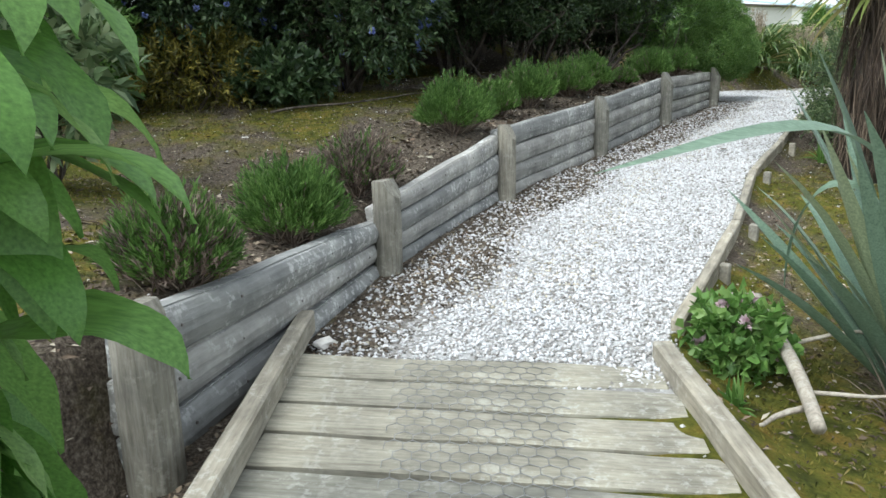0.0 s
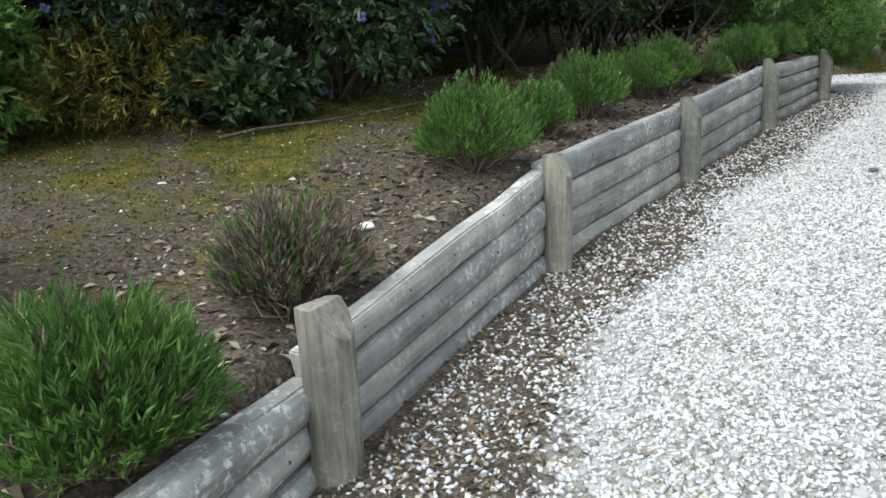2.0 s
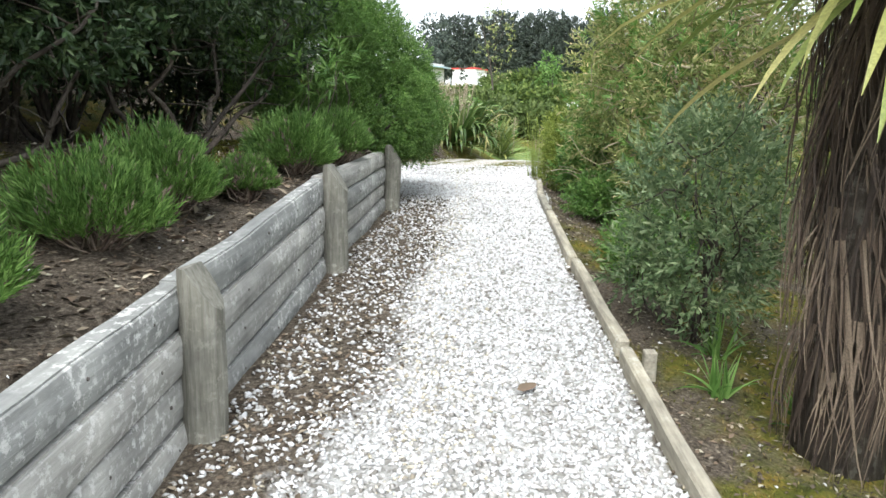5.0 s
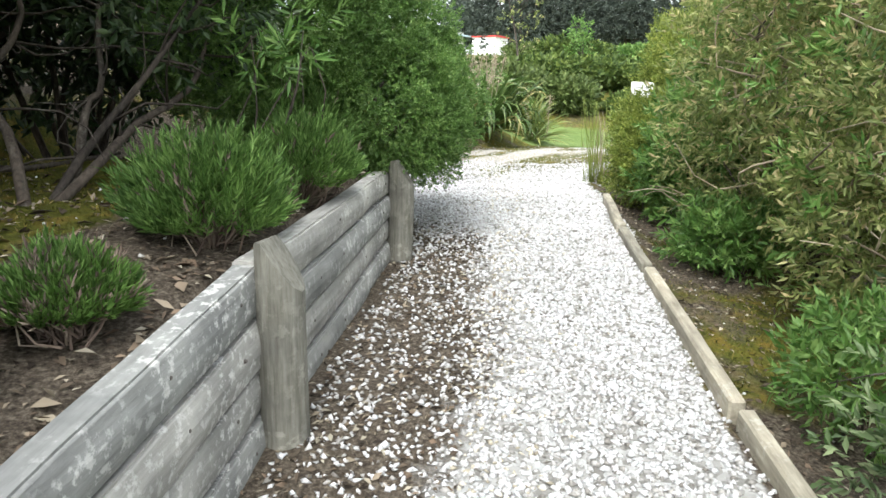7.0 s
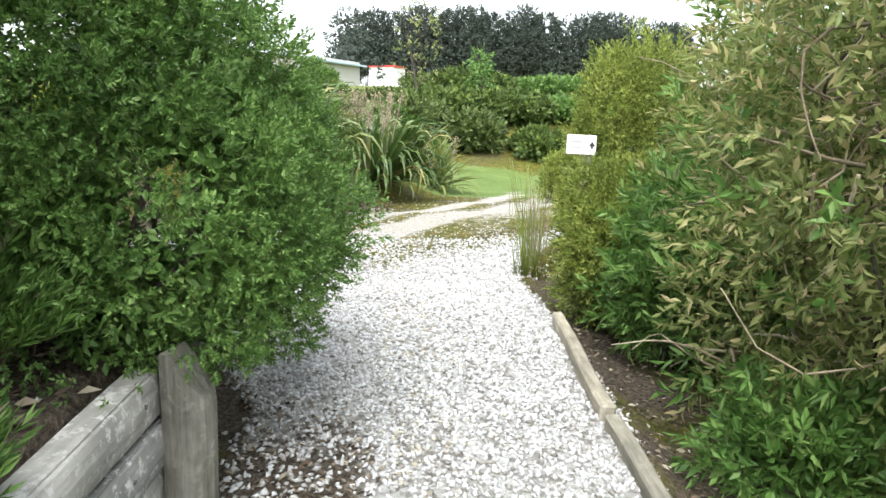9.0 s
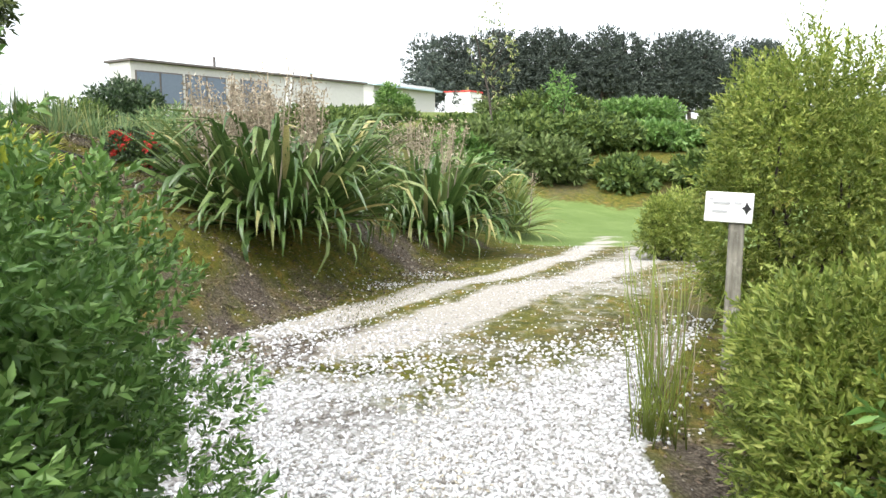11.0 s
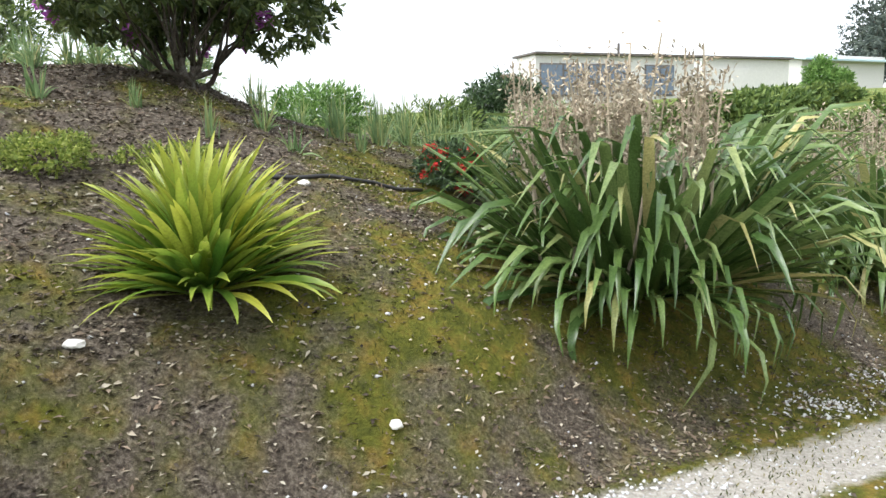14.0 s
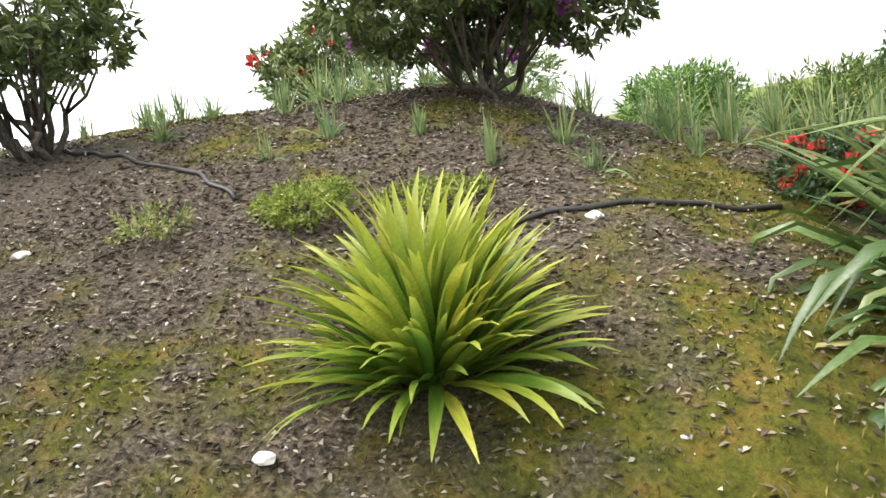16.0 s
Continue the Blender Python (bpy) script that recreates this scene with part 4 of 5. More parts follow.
# ---- the shrubbery behind ----
def dark_bush(x, y, r, h, low, seed, n=13000, bare=26, flowers=None, label="tall dark evergreen shrub with bare lower branches"):
    return shrub("evergreen_shrub", x, y, heap(r, r, h, low, 9, seed), n, 0.075, 0.030, DARK_LEAF, label, "shrub", "dark shrubs behind the wall", 12, 0.026, 0.13, 8, 0.8, 0.1, 0.45, flowers, None, bare, 0.24)


blue = (BLUE_FLOWER, 110, 0.05, "cluster of powder-blue flowers")
dark_bush(-4.1, 8.4, 1.5, 3.0, 0.25, 31)
dark_bush(-2.4, 8.45, 1.5, 2.9, 0.20, 32, 17000, 30, blue, "tall dark shrub with clusters of blue flowers")
dark_bush(-0.85, 8.45, 1.45, 2.9, 0.12, 33, 17000, 34, blue, "tall dark shrub with clusters of blue flowers")
dark_bush(0.45, 10.5, 1.3, 2.9, 0.55, 34, 12000, 90)
dark_bush(1.6, 11.5, 1.2, 2.7, 0.55, 35, 11000, 90)
dark_bush(2.5, 12.3, 1.0, 2.3, 0.4, 36, 9000, 50)
# added trees: crowns mostly above the view, set here to darken the bed
for i, (x, y, r) in enumerate(((-4.4, 7.4, 1.9), (-2.6, 8.0, 1.9), (-0.9, 8.5, 1.7), (0.3, 10.0, 1.4), (1.2, 11.3, 1.0), (-1.6, 10.4, 2.0))):
    shrub("added_shade_tree", x, y, heap(r * 1.25, r * 1.25, 4.3, 1.9, 9, 170 + i), 15000, 0.11, 0.045, DARK_LEAF, "tall dark evergreen tree added to shade the garden bed", "tree", "dark trees behind the wall", 4, 0.03, 0.16, 8, 0.8, 0.1, 0.5, None, None, 10, 0.24)
for i, (x, y, r, h) in enumerate(((-0.9, 11.9, 1.7, 3.0), (-2.6, 11.3, 1.7, 3.0), (-4.6, 10.8, 1.9, 3.0), (-5.8, 8.8, 1.8, 3.0), (-5.6, 6.6, 1.6, 2.8), (0.9, 13.0, 1.5, 2.6), (-6.2, 4.4, 1.7, 2.6), (-1.0, 14.2, 1.7, 2.4))):
    dark_bush(x, y, r, h, 0.0, 150 + i, 9000, 6, None, "dense dark evergreen shrub behind the others")
shrub("nandina", -2.15, 7.3, heap(0.62, 0.5, 0.72, 0.1, 6, 41), 3000, 0.075, 0.016, FERN_LEAF, "yellow-green feathery shrub under dark trees", "shrub", "", 8, 0.008, 0.16, 10, 0.9, 0.35, 0.1)
shrub("glossy_shrub", -1.45, 7.5, heap(0.5, 0.45, 0.5, 0.08, 5, 42), 2200, 0.10, 0.045, DARK_LEAF, "low dark glossy-leaved shrub under trees", "shrub", "", 6, 0.008, 0.1, 7, 0.9, 0.1, 0.2)
shrub("red_flowering_shrub", -3.25, 6.9, heap(0.75, 0.7, 1.5, 0.15, 7, 43), 4800, 0.085, 0.034, FRESH_LEAF, "leafy shrub with crimson flower heads", "shrub", "", 9, 0.012, 0.12, 8, 0.9, 0.2, 0.2, (CRIMSON_FLOWER, 10, 0.07, "crimson flower heads"))
shrub("grey_leaf_shrub", -2.1, 4.45, heap(0.45, 0.42, 1.45, 0.3, 7, 44), 1500, 0.13, 0.045, GREY_LEAF, "grey-green shrub with long toothed leaves", "shrub", "", 9, 0.012, 0.14, 7, 0.9, -0.1, 0.1)
HEDGE = [(-0.20, 0.0, 0.82, 0.58, 0.80, 0.72), (-0.45, 0.15, 1.00, 0.52, 0.60, 0.58), (-0.08, 0.35, 0.78, 0.52, 0.55, 0.48), (-0.08, -0.32, 0.80, 0.54, 0.50, 0.48), (-0.58, -0.30, 0.80, 0.45, 0.50, 0.60), (0.28, -0.30, 0.36, 0.46, 0.46, 0.38), (0.32, 0.22, 0.38, 0.44, 0.48, 0.38), (0.0, -0.55, 0.42, 0.44, 0.36, 0.40), (0.22, -0.05, 0.68, 0.44, 0.50, 0.40), (-0.30, -0.15, 1.14, 0.42, 0.46, 0.34), (-0.12, 0.20, 0.98, 0.40, 0.42, 0.32), (0.50, 0.06, 0.38, 0.43, 0.48, 0.38), (0.43, 0.34, 0.36, 0.41, 0.41, 0.36), (0.36, 0.52, 0.35, 0.36, 0.36, 0.38)]
def hedge_bush(x, y, lumps, knobs, per_knob, label):
    """A dense rounded bush: its skin is a crowd of leafy knobs with dark gaps between them."""
    ob = thing("hedge_bush", (x, y, ground_z(x, y) - 0.03), label, "bush")
    p, d = lump_points(lumps, knobs, 0.05)
    n = len(p) * per_knob
    c, o = np.repeat(p, per_knob, 0), np.repeat(d, per_knob, 0)
    size = np.repeat(RNG.uniform(0.065, 0.125, len(p)), per_knob)[:, None]
    out = unit(RNG.normal(0, 1, (n, 3)) + o * 0.9 + (0, 0, 0.25))
    base = c + out * size * RNG.uniform(0.55, 1.0, (n, 1))
    v, f = sprigs(base, out + o * 0.5 + (0, 0, 0.45), 0.034, 9, 0.018, 0.0075, 0.8)
    q, e = lump_points(np.asarray(lumps) * np.array([1, 1, 1, 0.84, 0.84, 0.84]), 46000, 0.08)
    v2, f2 = leaves(q, e + RNG.normal(0, 0.8, q.shape), 0.034, 0.018)
    tagged(child("foliage", big_mesh("foliage", np.concatenate([v, v2]), np.concatenate([f, f2 + len(v)]), HEDGE_LEAF), ob), kind="stuff")
    for k in range(8):
        l = lumps[k % len(lumps)]
        child("stem", mesh_of("stem", *tubes([(bent((RNG.normal(0, 0.06), RNG.normal(0, 0.06), -0.04), np.array(l[:3]) + RNG.uniform(-0.4, 0.4, 3) * l[3:], 0.06), 0.022, 0.008)], 6), BARK, True), ob)
    return ob


hedge_bush(3.85, 11.40, HEDGE, 1450, 24, "dense rounded evergreen bush overhanging the path's edge")


def leggy(x, y, tips, crown, n, label):
    """A leggy evergreen: crooked grey branches that sweep out low, twigs, and leaves at the top only."""
    ob = thing("leggy_shrub", (x, y, ground_z(x, y) - 0.03), label, "shrub", "dark shrubs behind the wall")
    for tip in tips:
        tip = np.array(tip, float)
        knee = tip * (0.45, 0.45, 0.30) + RNG.normal(0, 0.05, 3)
        run = np.concatenate([bent((RNG.normal(0, 0.06), RNG.normal(0, 0.06), -0.04), knee, 0.05, 6), bent(knee, tip, 0.09, 7)[1:]])
        limb = child("branch", mesh_of("branch", *tubes([(run, 0.024, 0.007)], 7), BARK, True), ob, "crooked bare grey branch")
        twigs = []
        for k in range(12):
            a = run[RNG.integers(4, len(run))]
            twigs.append((bent(a, a + RNG.normal(0, 0.24, 3) * (1, 1, 0.7) + (0, 0, 0.10), 0.05, 5), 0.006, 0.002))
        tagged(child("brushwood", mesh_of("brushwood", *tubes(twigs, 4), BARK, True), limb), kind="stuff")
    p, d = lump_points(crown, n // 8, 0.22)
    v, f = sprigs(p, d + RNG.normal(0, 0.5, p.shape) + (0, 0, 0.1), 0.12, 8, 0.065, 0.024, 0.85)
    tagged(child("foliage", big_mesh("foliage", v, f, DARK_LEAF), ob), kind="stuff")
    return ob


leggy(2.18, 10.15, ((0.85, 0.35, 0.95), (0.55, 0.75, 1.15), (-0.1, 0.8, 1.2), (-0.75, 0.3, 0.95), (0.9, 0.75, 0.8)), [(0.1, 0.4, 1.30, 0.85, 0.8, 0.40), (0.7, 0.6, 1.0, 0.5, 0.5, 0.45), (-0.6, 0.3, 1.05, 0.55, 0.6, 0.45), (0.3, -0.1, 1.25, 0.5, 0.4, 0.3)], 11000, "leggy evergreen shrub with crooked bare grey branches")
leggy(0.95, 9.55, ((0.8, 0.3, 0.75), (0.4, 0.8, 1.1), (-0.85, 0.1, 0.7), (0.75, -0.1, 1.0)), [(0.1, 0.4, 1.2, 0.85, 0.8, 0.5), (-0.6, 0.3, 1.0, 0.55, 0.6, 0.5), (0.5, 0.1, 0.95, 0.5, 0.5, 0.4)], 11000, "leggy evergreen shrub with crooked bare grey branches")
shrub("willow_leaf_shrub", 2.92, 10.32, [(0.30, -0.30, 0.56, 0.12, 0.12, 0.11), (0.16, -0.16, 0.64, 0.11, 0.11, 0.10), (0.36, -0.10, 0.66, 0.10, 0.10, 0.09)], 180, 0.095, 0.015, FRESH_LEAF, "upright shrub with long narrow bright leaves", "shrub", "", 7, 0.007, 0.10, 9, 0.95, 0.25, 0.0)



# fallen branches under the shrubs
for pts, r in ((((-0.2, 8.6), (0.8, 8.9), (1.7, 9.6)), 0.014), (((-1.4, 7.0), (-0.6, 7.6), (0.2, 8.3)), 0.012), (((1.5, 9.8), (2.1, 10.6), (2.6, 10.9)), 0.02)):
    run = [(x, y, ground_z(x, y) + 0.03) for x, y in pts]
    me = mesh_of("fallen_branch", *tubes([(bent(run[0], run[1], 0.03, 5), r, r * 0.8), (bent(run[1], run[2], 0.03, 5), r * 0.8, r * 0.4)], 6), BARK, True)
    tagged(new("fallen_branch", me), "thin dead branch lying on mossy soil", "branch", "fallen branches")

# ---- plants beside the boardwalk ----
broad = thing("broad_leaf_plant", (-0.68, 1.22, ground_z(-0.68, 1.22)), "tall plant with large pointed hairy green leaves", "plant")
runs = []
for tip in ((0.26, 0.05, 1.75), (0.16, 0.12, 1.9), (0.22, -0.10, 1.6), (0.0, 0.05, 1.8), (0.24, 0.12, 1.3), (0.10, 0.25, 1.65), (0.12, -0.2, 1.7), (0.18, 0.0, 1.45)):
    runs.append((bent((RNG.normal(0, 0.06), RNG.normal(0, 0.06), -0.05), tip, 0.03), 0.014, 0.008))
    child("stem", mesh_of("stem", *tubes(runs[-1:], 7), FRESH_LEAF, True), broad)
big = [blade_mesh("leaf", 0.48, 0.135, rise, bend, BROAD, 0.26, 14, 0.2, 0.4, 0.045) for rise, bend in ((0, 130), (-25, 80), (-45, 50), (20, 150), (-15, 110), (-62, 30))]
for run, _r, _s in runs:
    for k in range(32):
        u = 0.08 + 0.92 * k / 31
        c = run[min(5, int(u * 5))] * (1 - (u * 5) % 1) + run[min(5, int(u * 5) + 1)] * ((u * 5) % 1)
        child("leaf", big[(k * 5) % 6], broad, "", pose(*c, random.uniform(-15, 15), 0, k * 137.5 + random.uniform(-20, 20)) @ Matrix.Scale(random.uniform(0.55, 0.92), 4))
near_flax = flax("blue_flax", 2.02, 2.95, 58, 1.35, 0.085, FLAX_BLUE, "tall blue-green flax with stiff sword leaves", "", 45, 88, (5, 55), None, 0, "flax", 0.10, 5, (185, 75))


def ribbon(points, width, material):
    """A long leaf laid through four guide points."""
    a, b, c, d = [np.array(p, float) for p in points]
    verts, faces = [], []
    for i in range(17):
        u = i / 16
        p = (1 - u) ** 3 * a + 3 * u * (1 - u) ** 2 * b + 3 * u * u * (1 - u) * c + u ** 3 * d
        t = unit(3 * (1 - u) ** 2 * (b - a) + 6 * u * (1 - u) * (c - b) + 3 * u * u * (d - c))
        s = unit(np.cross(t, (0, 0, 1)) + (0, 0, 0.35))
        w = width * 0.5 * min(1, 0.5 + u * 1.5) * (1 - max(0, (u - 0.5) / 0.5) ** 2) + 0.001
        up = np.cross(s, t)
        verts += [p - s * w + up * w * 0.3, p, p + s * w + up * w * 0.3]
    for i in range(16):
        for k in (0, 1):
            q = i * 3 + k
            faces.append((q, q + 3, q + 4, q + 1))
    return mesh_of("leaf", verts, faces, material, True)


fz = -near_flax.location.z
child("leaf", ribbon([(0, 0, 0.05), (-0.10, 0.05, 1.25 + fz), (-0.75, -0.30, 0.95 + fz), (-1.42, -0.62, 0.86 + fz)], 0.085, FLAX_BLUE), near_flax)
child("leaf", ribbon([(0, 0, 0.05), (-0.15, -0.05, 0.9 + fz), (-0.55, 0.10, 0.95 + fz), (-0.45, 0.25, 0.25 + fz)], 0.06, FLAX_BLUE), near_flax)
child("leaf", ribbon([(0, 0, 0.05), (-0.1, -0.25, 0.3), (-0.35, -0.65, 0.28), (-0.62, -0.95, 0.12)], 0.07, FLAX_BLUE), near_flax)
shrub("pink_flower_plant", 1.36, 3.14, heap(0.19, 0.22, 0.27, 0.03, 6, 51), 900, 0.055, 0.042, FRESH_LEAF, "leafy plant with pink flowers beside the boards", "flower", "", 6, 0.006, 0.06, 5, 0.9, 0.4, 0.1, (PINK_FLOWER, 20, 0.040, "pale pink flowers"))
stick = mesh_of("dead_stick", *tubes([(bent((1.62, 3.55, 0.12), (1.36, 2.45, 0.03), 0.03, 9), 0.028, 0.024), (bent((1.55, 3.1, 0.06), (1.86, 2.9, 0.14), 0.03), 0.01, 0.005), (bent((1.42, 2.7, 0.04), (1.72, 2.55, 0.10), 0.02), 0.009, 0.004), (bent((1.40, 2.6, 0.03), (1.2, 2.5, 0.02), 0.02), 0.012, 0.006)], 8), PALE_BARK, True)
tagged(new("dead_stick", stick), "pale dead stick lying beside the boardwalk", "stick")
tuft("dry_grass", 1.85, 2.75, 160, 0.38, 0.6, 0.005, LAVENDER_DRY, "clump of dry brown grass beside a stick", "grass", "", None, 0.5)
tuft("weed", 1.22, 2.75, 40, 0.15, 0.7, 0.02, FRESH_LEAF, "small green weed by the boardwalk's edge", "weed")

# ---- the far side of the path ----
cab = thing("cabbage_tree", (3.84, 6.74, ground_z(3.84, 6.74)), "cabbage tree with a shaggy skirt of dead brown leaves", "tree")
child("trunk", mesh_of("trunk", *tubes([(bent((0, 0, -0.1), (0.12, -0.1, 2.9), 0.02, 9), 0.17, 0.13)], 12), BARK, True), cab)
def strands(length, lean_out, seed):
    """A dead leaf that has split into hanging strands."""
    g = np.random.default_rng(seed)
    verts, faces = [], []
    for k in range(8):
        L, w, y0 = length * g.uniform(0.5, 1.1), g.uniform(0.003, 0.009), g.normal(0, 0.035)
        drift, out, tw = g.normal(0, 0.07), lean_out * g.uniform(0.3, 1.6), g.uniform(-2, 2)
        for i in range(7):
            u = i / 6
            x, y, z = out * math.sin(2.2 * u), y0 + drift * u + 0.012 * math.sin(5 * u + k), -L * u
            c, s = math.cos(tw * u), math.sin(tw * u)
            ww = w * (1 - 0.7 * u)
            verts += [(x - s * ww, y - c * ww, z), (x + s * ww, y + c * ww, z)]
        b = len(verts) - 14
        faces += [(b + 2 * i, b + 2 * i + 1, b + 2 * i + 3, b + 2 * i + 2) for i in range(6)]
    return mesh_of("dead_leaf", verts, faces, DEAD_FROND)


dead = [strands(L, o, 400 + i) for i, (L, o) in enumerate(((0.75, 0.05), (0.6, 0.03), (0.85, 0.07), (0.5, 0.04), (0.7, 0.10), (0.65, 0.02), (0.9, 0.05)))]
for i in range(300):
    z = 0.34 + 2.4 * (i / 300) + random.uniform(-0.05, 0.05)
    az = random.uniform(0, 360)
    r = 0.165 + 0.045 * random.random() + 0.05 * max(0, min(1, (z - 0.9) / 1.2))
    child("dead_leaf", dead[i % 7], cab, "", pose(r * math.cos(radians(az)) + 0.04 * z, r * math.sin(radians(az)) - 0.035 * z, z, random.uniform(-10, 10), random.uniform(-4, 4), az) @ Matrix.Scale(min(random.uniform(0.6, 1.0), 0.2 + z), 4))
green = [blade_mesh("leaf", 1.0, 0.045, rise, bend, FROND, 0.3, 8, 0.2, 0.3) for rise, bend in ((70, 60), (40, 70), (15, 75), (-10, 60), (-30, 45), (-40, 40))]
droop = [blade_mesh("leaf", 0.95, 0.045, rise, bend, FROND, 0.3, 8, 0.2, 0.3) for rise, bend in ((20, 80), (-5, 70), (-25, 50))]
for i in range(90):
    az = random.uniform(95, 290)
    child("leaf", droop[i % 3], cab, "", pose(0.05 + 0.12 * math.cos(radians(az)), -0.05 + 0.12 * math.sin(radians(az)), 1.66 + 0.62 * (i % 7) / 7, random.uniform(-10, 10), 0, az) @ Matrix.Scale(random.uniform(0.7, 1.1), 4))
for i in range(130):
    az = random.uniform(0, 360)
    child("leaf", green[i % 6], cab, "", pose(0.12 + 0.08 * math.cos(radians(az)), -0.1 + 0.08 * math.sin(radians(az)), 2.62 + random.uniform(-0.2, 0.2), random.uniform(-10, 10), 0, az) @ Matrix.Scale(random.uniform(0.75, 1.1), 4))
def scrub(x, y, rx, ry, h, seed, n):
    """Tall scrub: olive shoots over a tangle of dry twigs, with fresh green growth through it."""
    ob = shrub("tall_scrub", x, y, heap(rx, ry, h, 0.15, 12, seed), n, 0.052, 0.0145, OLIVE_LEAF, "tall scrubby shrub with olive and dry brown leaves", "shrub", "shrubs below the path", 14, 0.014, 0.15, 10, 0.85, 0.2, 0.16, None, None, 170, 0.2, SEED)
    p, d = lump_points(heap(rx * 1.02, ry * 1.02, h, 0.15, 12, seed), n // 70, 0.08)
    v, f = sprigs(p, d + RNG.normal(0, 0.4, p.shape) + (0, 0, 0.5), 0.16, 12, 0.070, 0.018, 0.85)
    tagged(child("fresh_growth", big_mesh("fresh_growth", v, f, FRESH_LEAF), ob, "fresh bright green leaves"), kind="stuff")
    return ob


shrub("grey_shrub", 4.22, 7.74, heap(0.44, 0.42, 1.16, 0.12, 9, 61), 6500, 0.046, 0.015, GREY_LEAF, "open grey-green shrub on the lower bank", "shrub", "shrubs below the path", 12, 0.010, 0.14, 10, 0.8, 0.3, 0.12, None, None, 14, 0.3)
shrub("low_shrub", 4.64, 8.48, heap(0.30, 0.27, 0.42, 0.03, 6, 62), 2000, 0.050, 0.016, FRESH_LEAF, "low leafy shrub beside the path's edging", "shrub", "shrubs below the path", 7, 0.008, 0.12, 9, 0.8, 0.4, 0.1)
scrub(6.10, 9.60, 0.92, 0.85, 2.45, 63, 24000)
scrub(5.62, 8.62, 0.80, 0.75, 2.35, 64, 17000)
scrub(6.98, 10.42, 0.85, 0.80, 2.30, 65, 20000)
shrub("hebe", 6.36, 10.78, heap(0.46, 0.42, 0.98, 0.05, 8, 66), 6500, 0.060, 0.0165, FRESH_LEAF, "bright green narrow-leaved shrub by the path", "shrub", "shrubs below the path", 9, 0.01, 0.13, 10, 0.8, 0.45, 0.25)
shrub("hebe", 5.62, 9.86, heap(0.33, 0.28, 0.36, 0.02, 7, 67), 2400, 0.058, 0.017, FRESH_LEAF, "low narrow-leaved shrub by the path's edging", "shrub", "shrubs below the path", 7, 0.008, 0.12, 9, 0.8, 0.45, 0.2)
shrub("golden_shrub", 6.44, 11.32, heap(0.34, 0.36, 0.92, 0.03, 9, 68), 22000, 0.030, 0.010, GOLD_LEAF, "low dense yellow-green shrub beside the path", "shrub", "shrubs below the path", 10, 0.014, 0.10, 10, 0.7, 0.35, 0.3, None, None, 0, 0.16)
shrub("golden_shrub", 8.52, 12.86, heap(0.62, 0.62, 1.76, 0.05, 10, 69), 30000, 0.036, 0.013, GOLD_LEAF, "large yellow-green shrub behind the sign", "shrub", "shrubs below the path", 10, 0.014, 0.11, 10, 0.7, 0.35, 0.3, None, None, 0, 0.16)
shrub("golden_shrub", 7.35, 12.02, heap(0.34, 0.34, 0.64, 0.03, 8, 168), 12000, 0.032, 0.011, GOLD_LEAF, "yellow-green shrub below the sign", "shrub", "shrubs below the path", 9, 0.012, 0.10, 10, 0.7, 0.35, 0.3, None, None, 0, 0.16)
shrub("tall_scrub", 8.3, 11.2, heap(0.9, 0.8, 2.1, 0.2, 9, 70), 12000, 0.05, 0.016, OLIVE_LEAF, "tall scrubby shrub with olive and dry brown leaves", "shrub", "shrubs below the path", 10, 0.014, 0.13, 9, 0.8, 0.25, 0.25, None, None, 20, 0.2)
shrub("tall_scrub", 4.6, 6.0, heap(0.8, 0.8, 1.5, 0.1, 8, 71), 7000, 0.055, 0.02, OLIVE_LEAF, "scrubby shrub behind the cabbage tree", "shrub", "shrubs below the path", 9, 0.014, 0.12, 9, 0.8, 0.25, 0.25, None, None, 10, 0.2)
shrub("tall_scrub", 4.0, 3.6, heap(0.9, 0.9, 1.3, 0.1, 8, 72), 6000, 0.055, 0.02, BUSH_LEAF, "rounded green shrub on the lower bank", "shrub", "shrubs below the path", 9, 0.014, 0.12, 9, 0.8, 0.25, 0.25, None, None, 6, 0.2)
shrub("round_shrub", 10.75, 15.70, heap(0.44, 0.40, 0.72, 0.0, 7, 73), 9000, 0.045, 0.015, GOLD_LEAF, "rounded pale green shrub beside the lawn", "shrub", "", 8, 0.012, 0.10, 9, 0.75, 0.3, 0.25)
def rush(x, y, n, length, material, label):
    """A clump of thin round stalks, each one by itself."""
    ob = thing("rush", (x, y, ground_z(x, y) - 0.02), label, "rush", "rushes at the path's corner")
    shapes = [mesh_of("stalk", *tubes([(bent((0, 0, 0), (RNG.normal(0, 0.08), RNG.normal(0, 0.08), length), 0.02, 5), 0.0035, 0.0012)], 5), material, True) for _k in range(6)]
    for k in range(n):
        child("stalk", shapes[k % 6], ob, "", pose(RNG.normal(0, 0.05), RNG.normal(0, 0.05), 0, RNG.normal(0, 5), RNG.normal(0, 5), RNG.uniform(0, 360)) @ Matrix.Scale(RNG.uniform(0.55, 1.1), 4))
    return ob


rush(6.66, 12.22, 44, 0.72, GOLD_LEAF, "clump of tall thin green rushes at the path's corner")
rush(7.0, 12.5, 34, 0.60, SEED, "clump of dry brown rushes at the path's corner")
for x, y, n in ((3.9, 6.9, 40), (3.75, 7.2, 30), (4.1, 7.5, 30)):
    tuft("grass_tuft", x, y, n, 0.28, 0.6, 0.014, FRESH_LEAF, "small tuft of green strappy leaves", "grass", "tufts below the path")

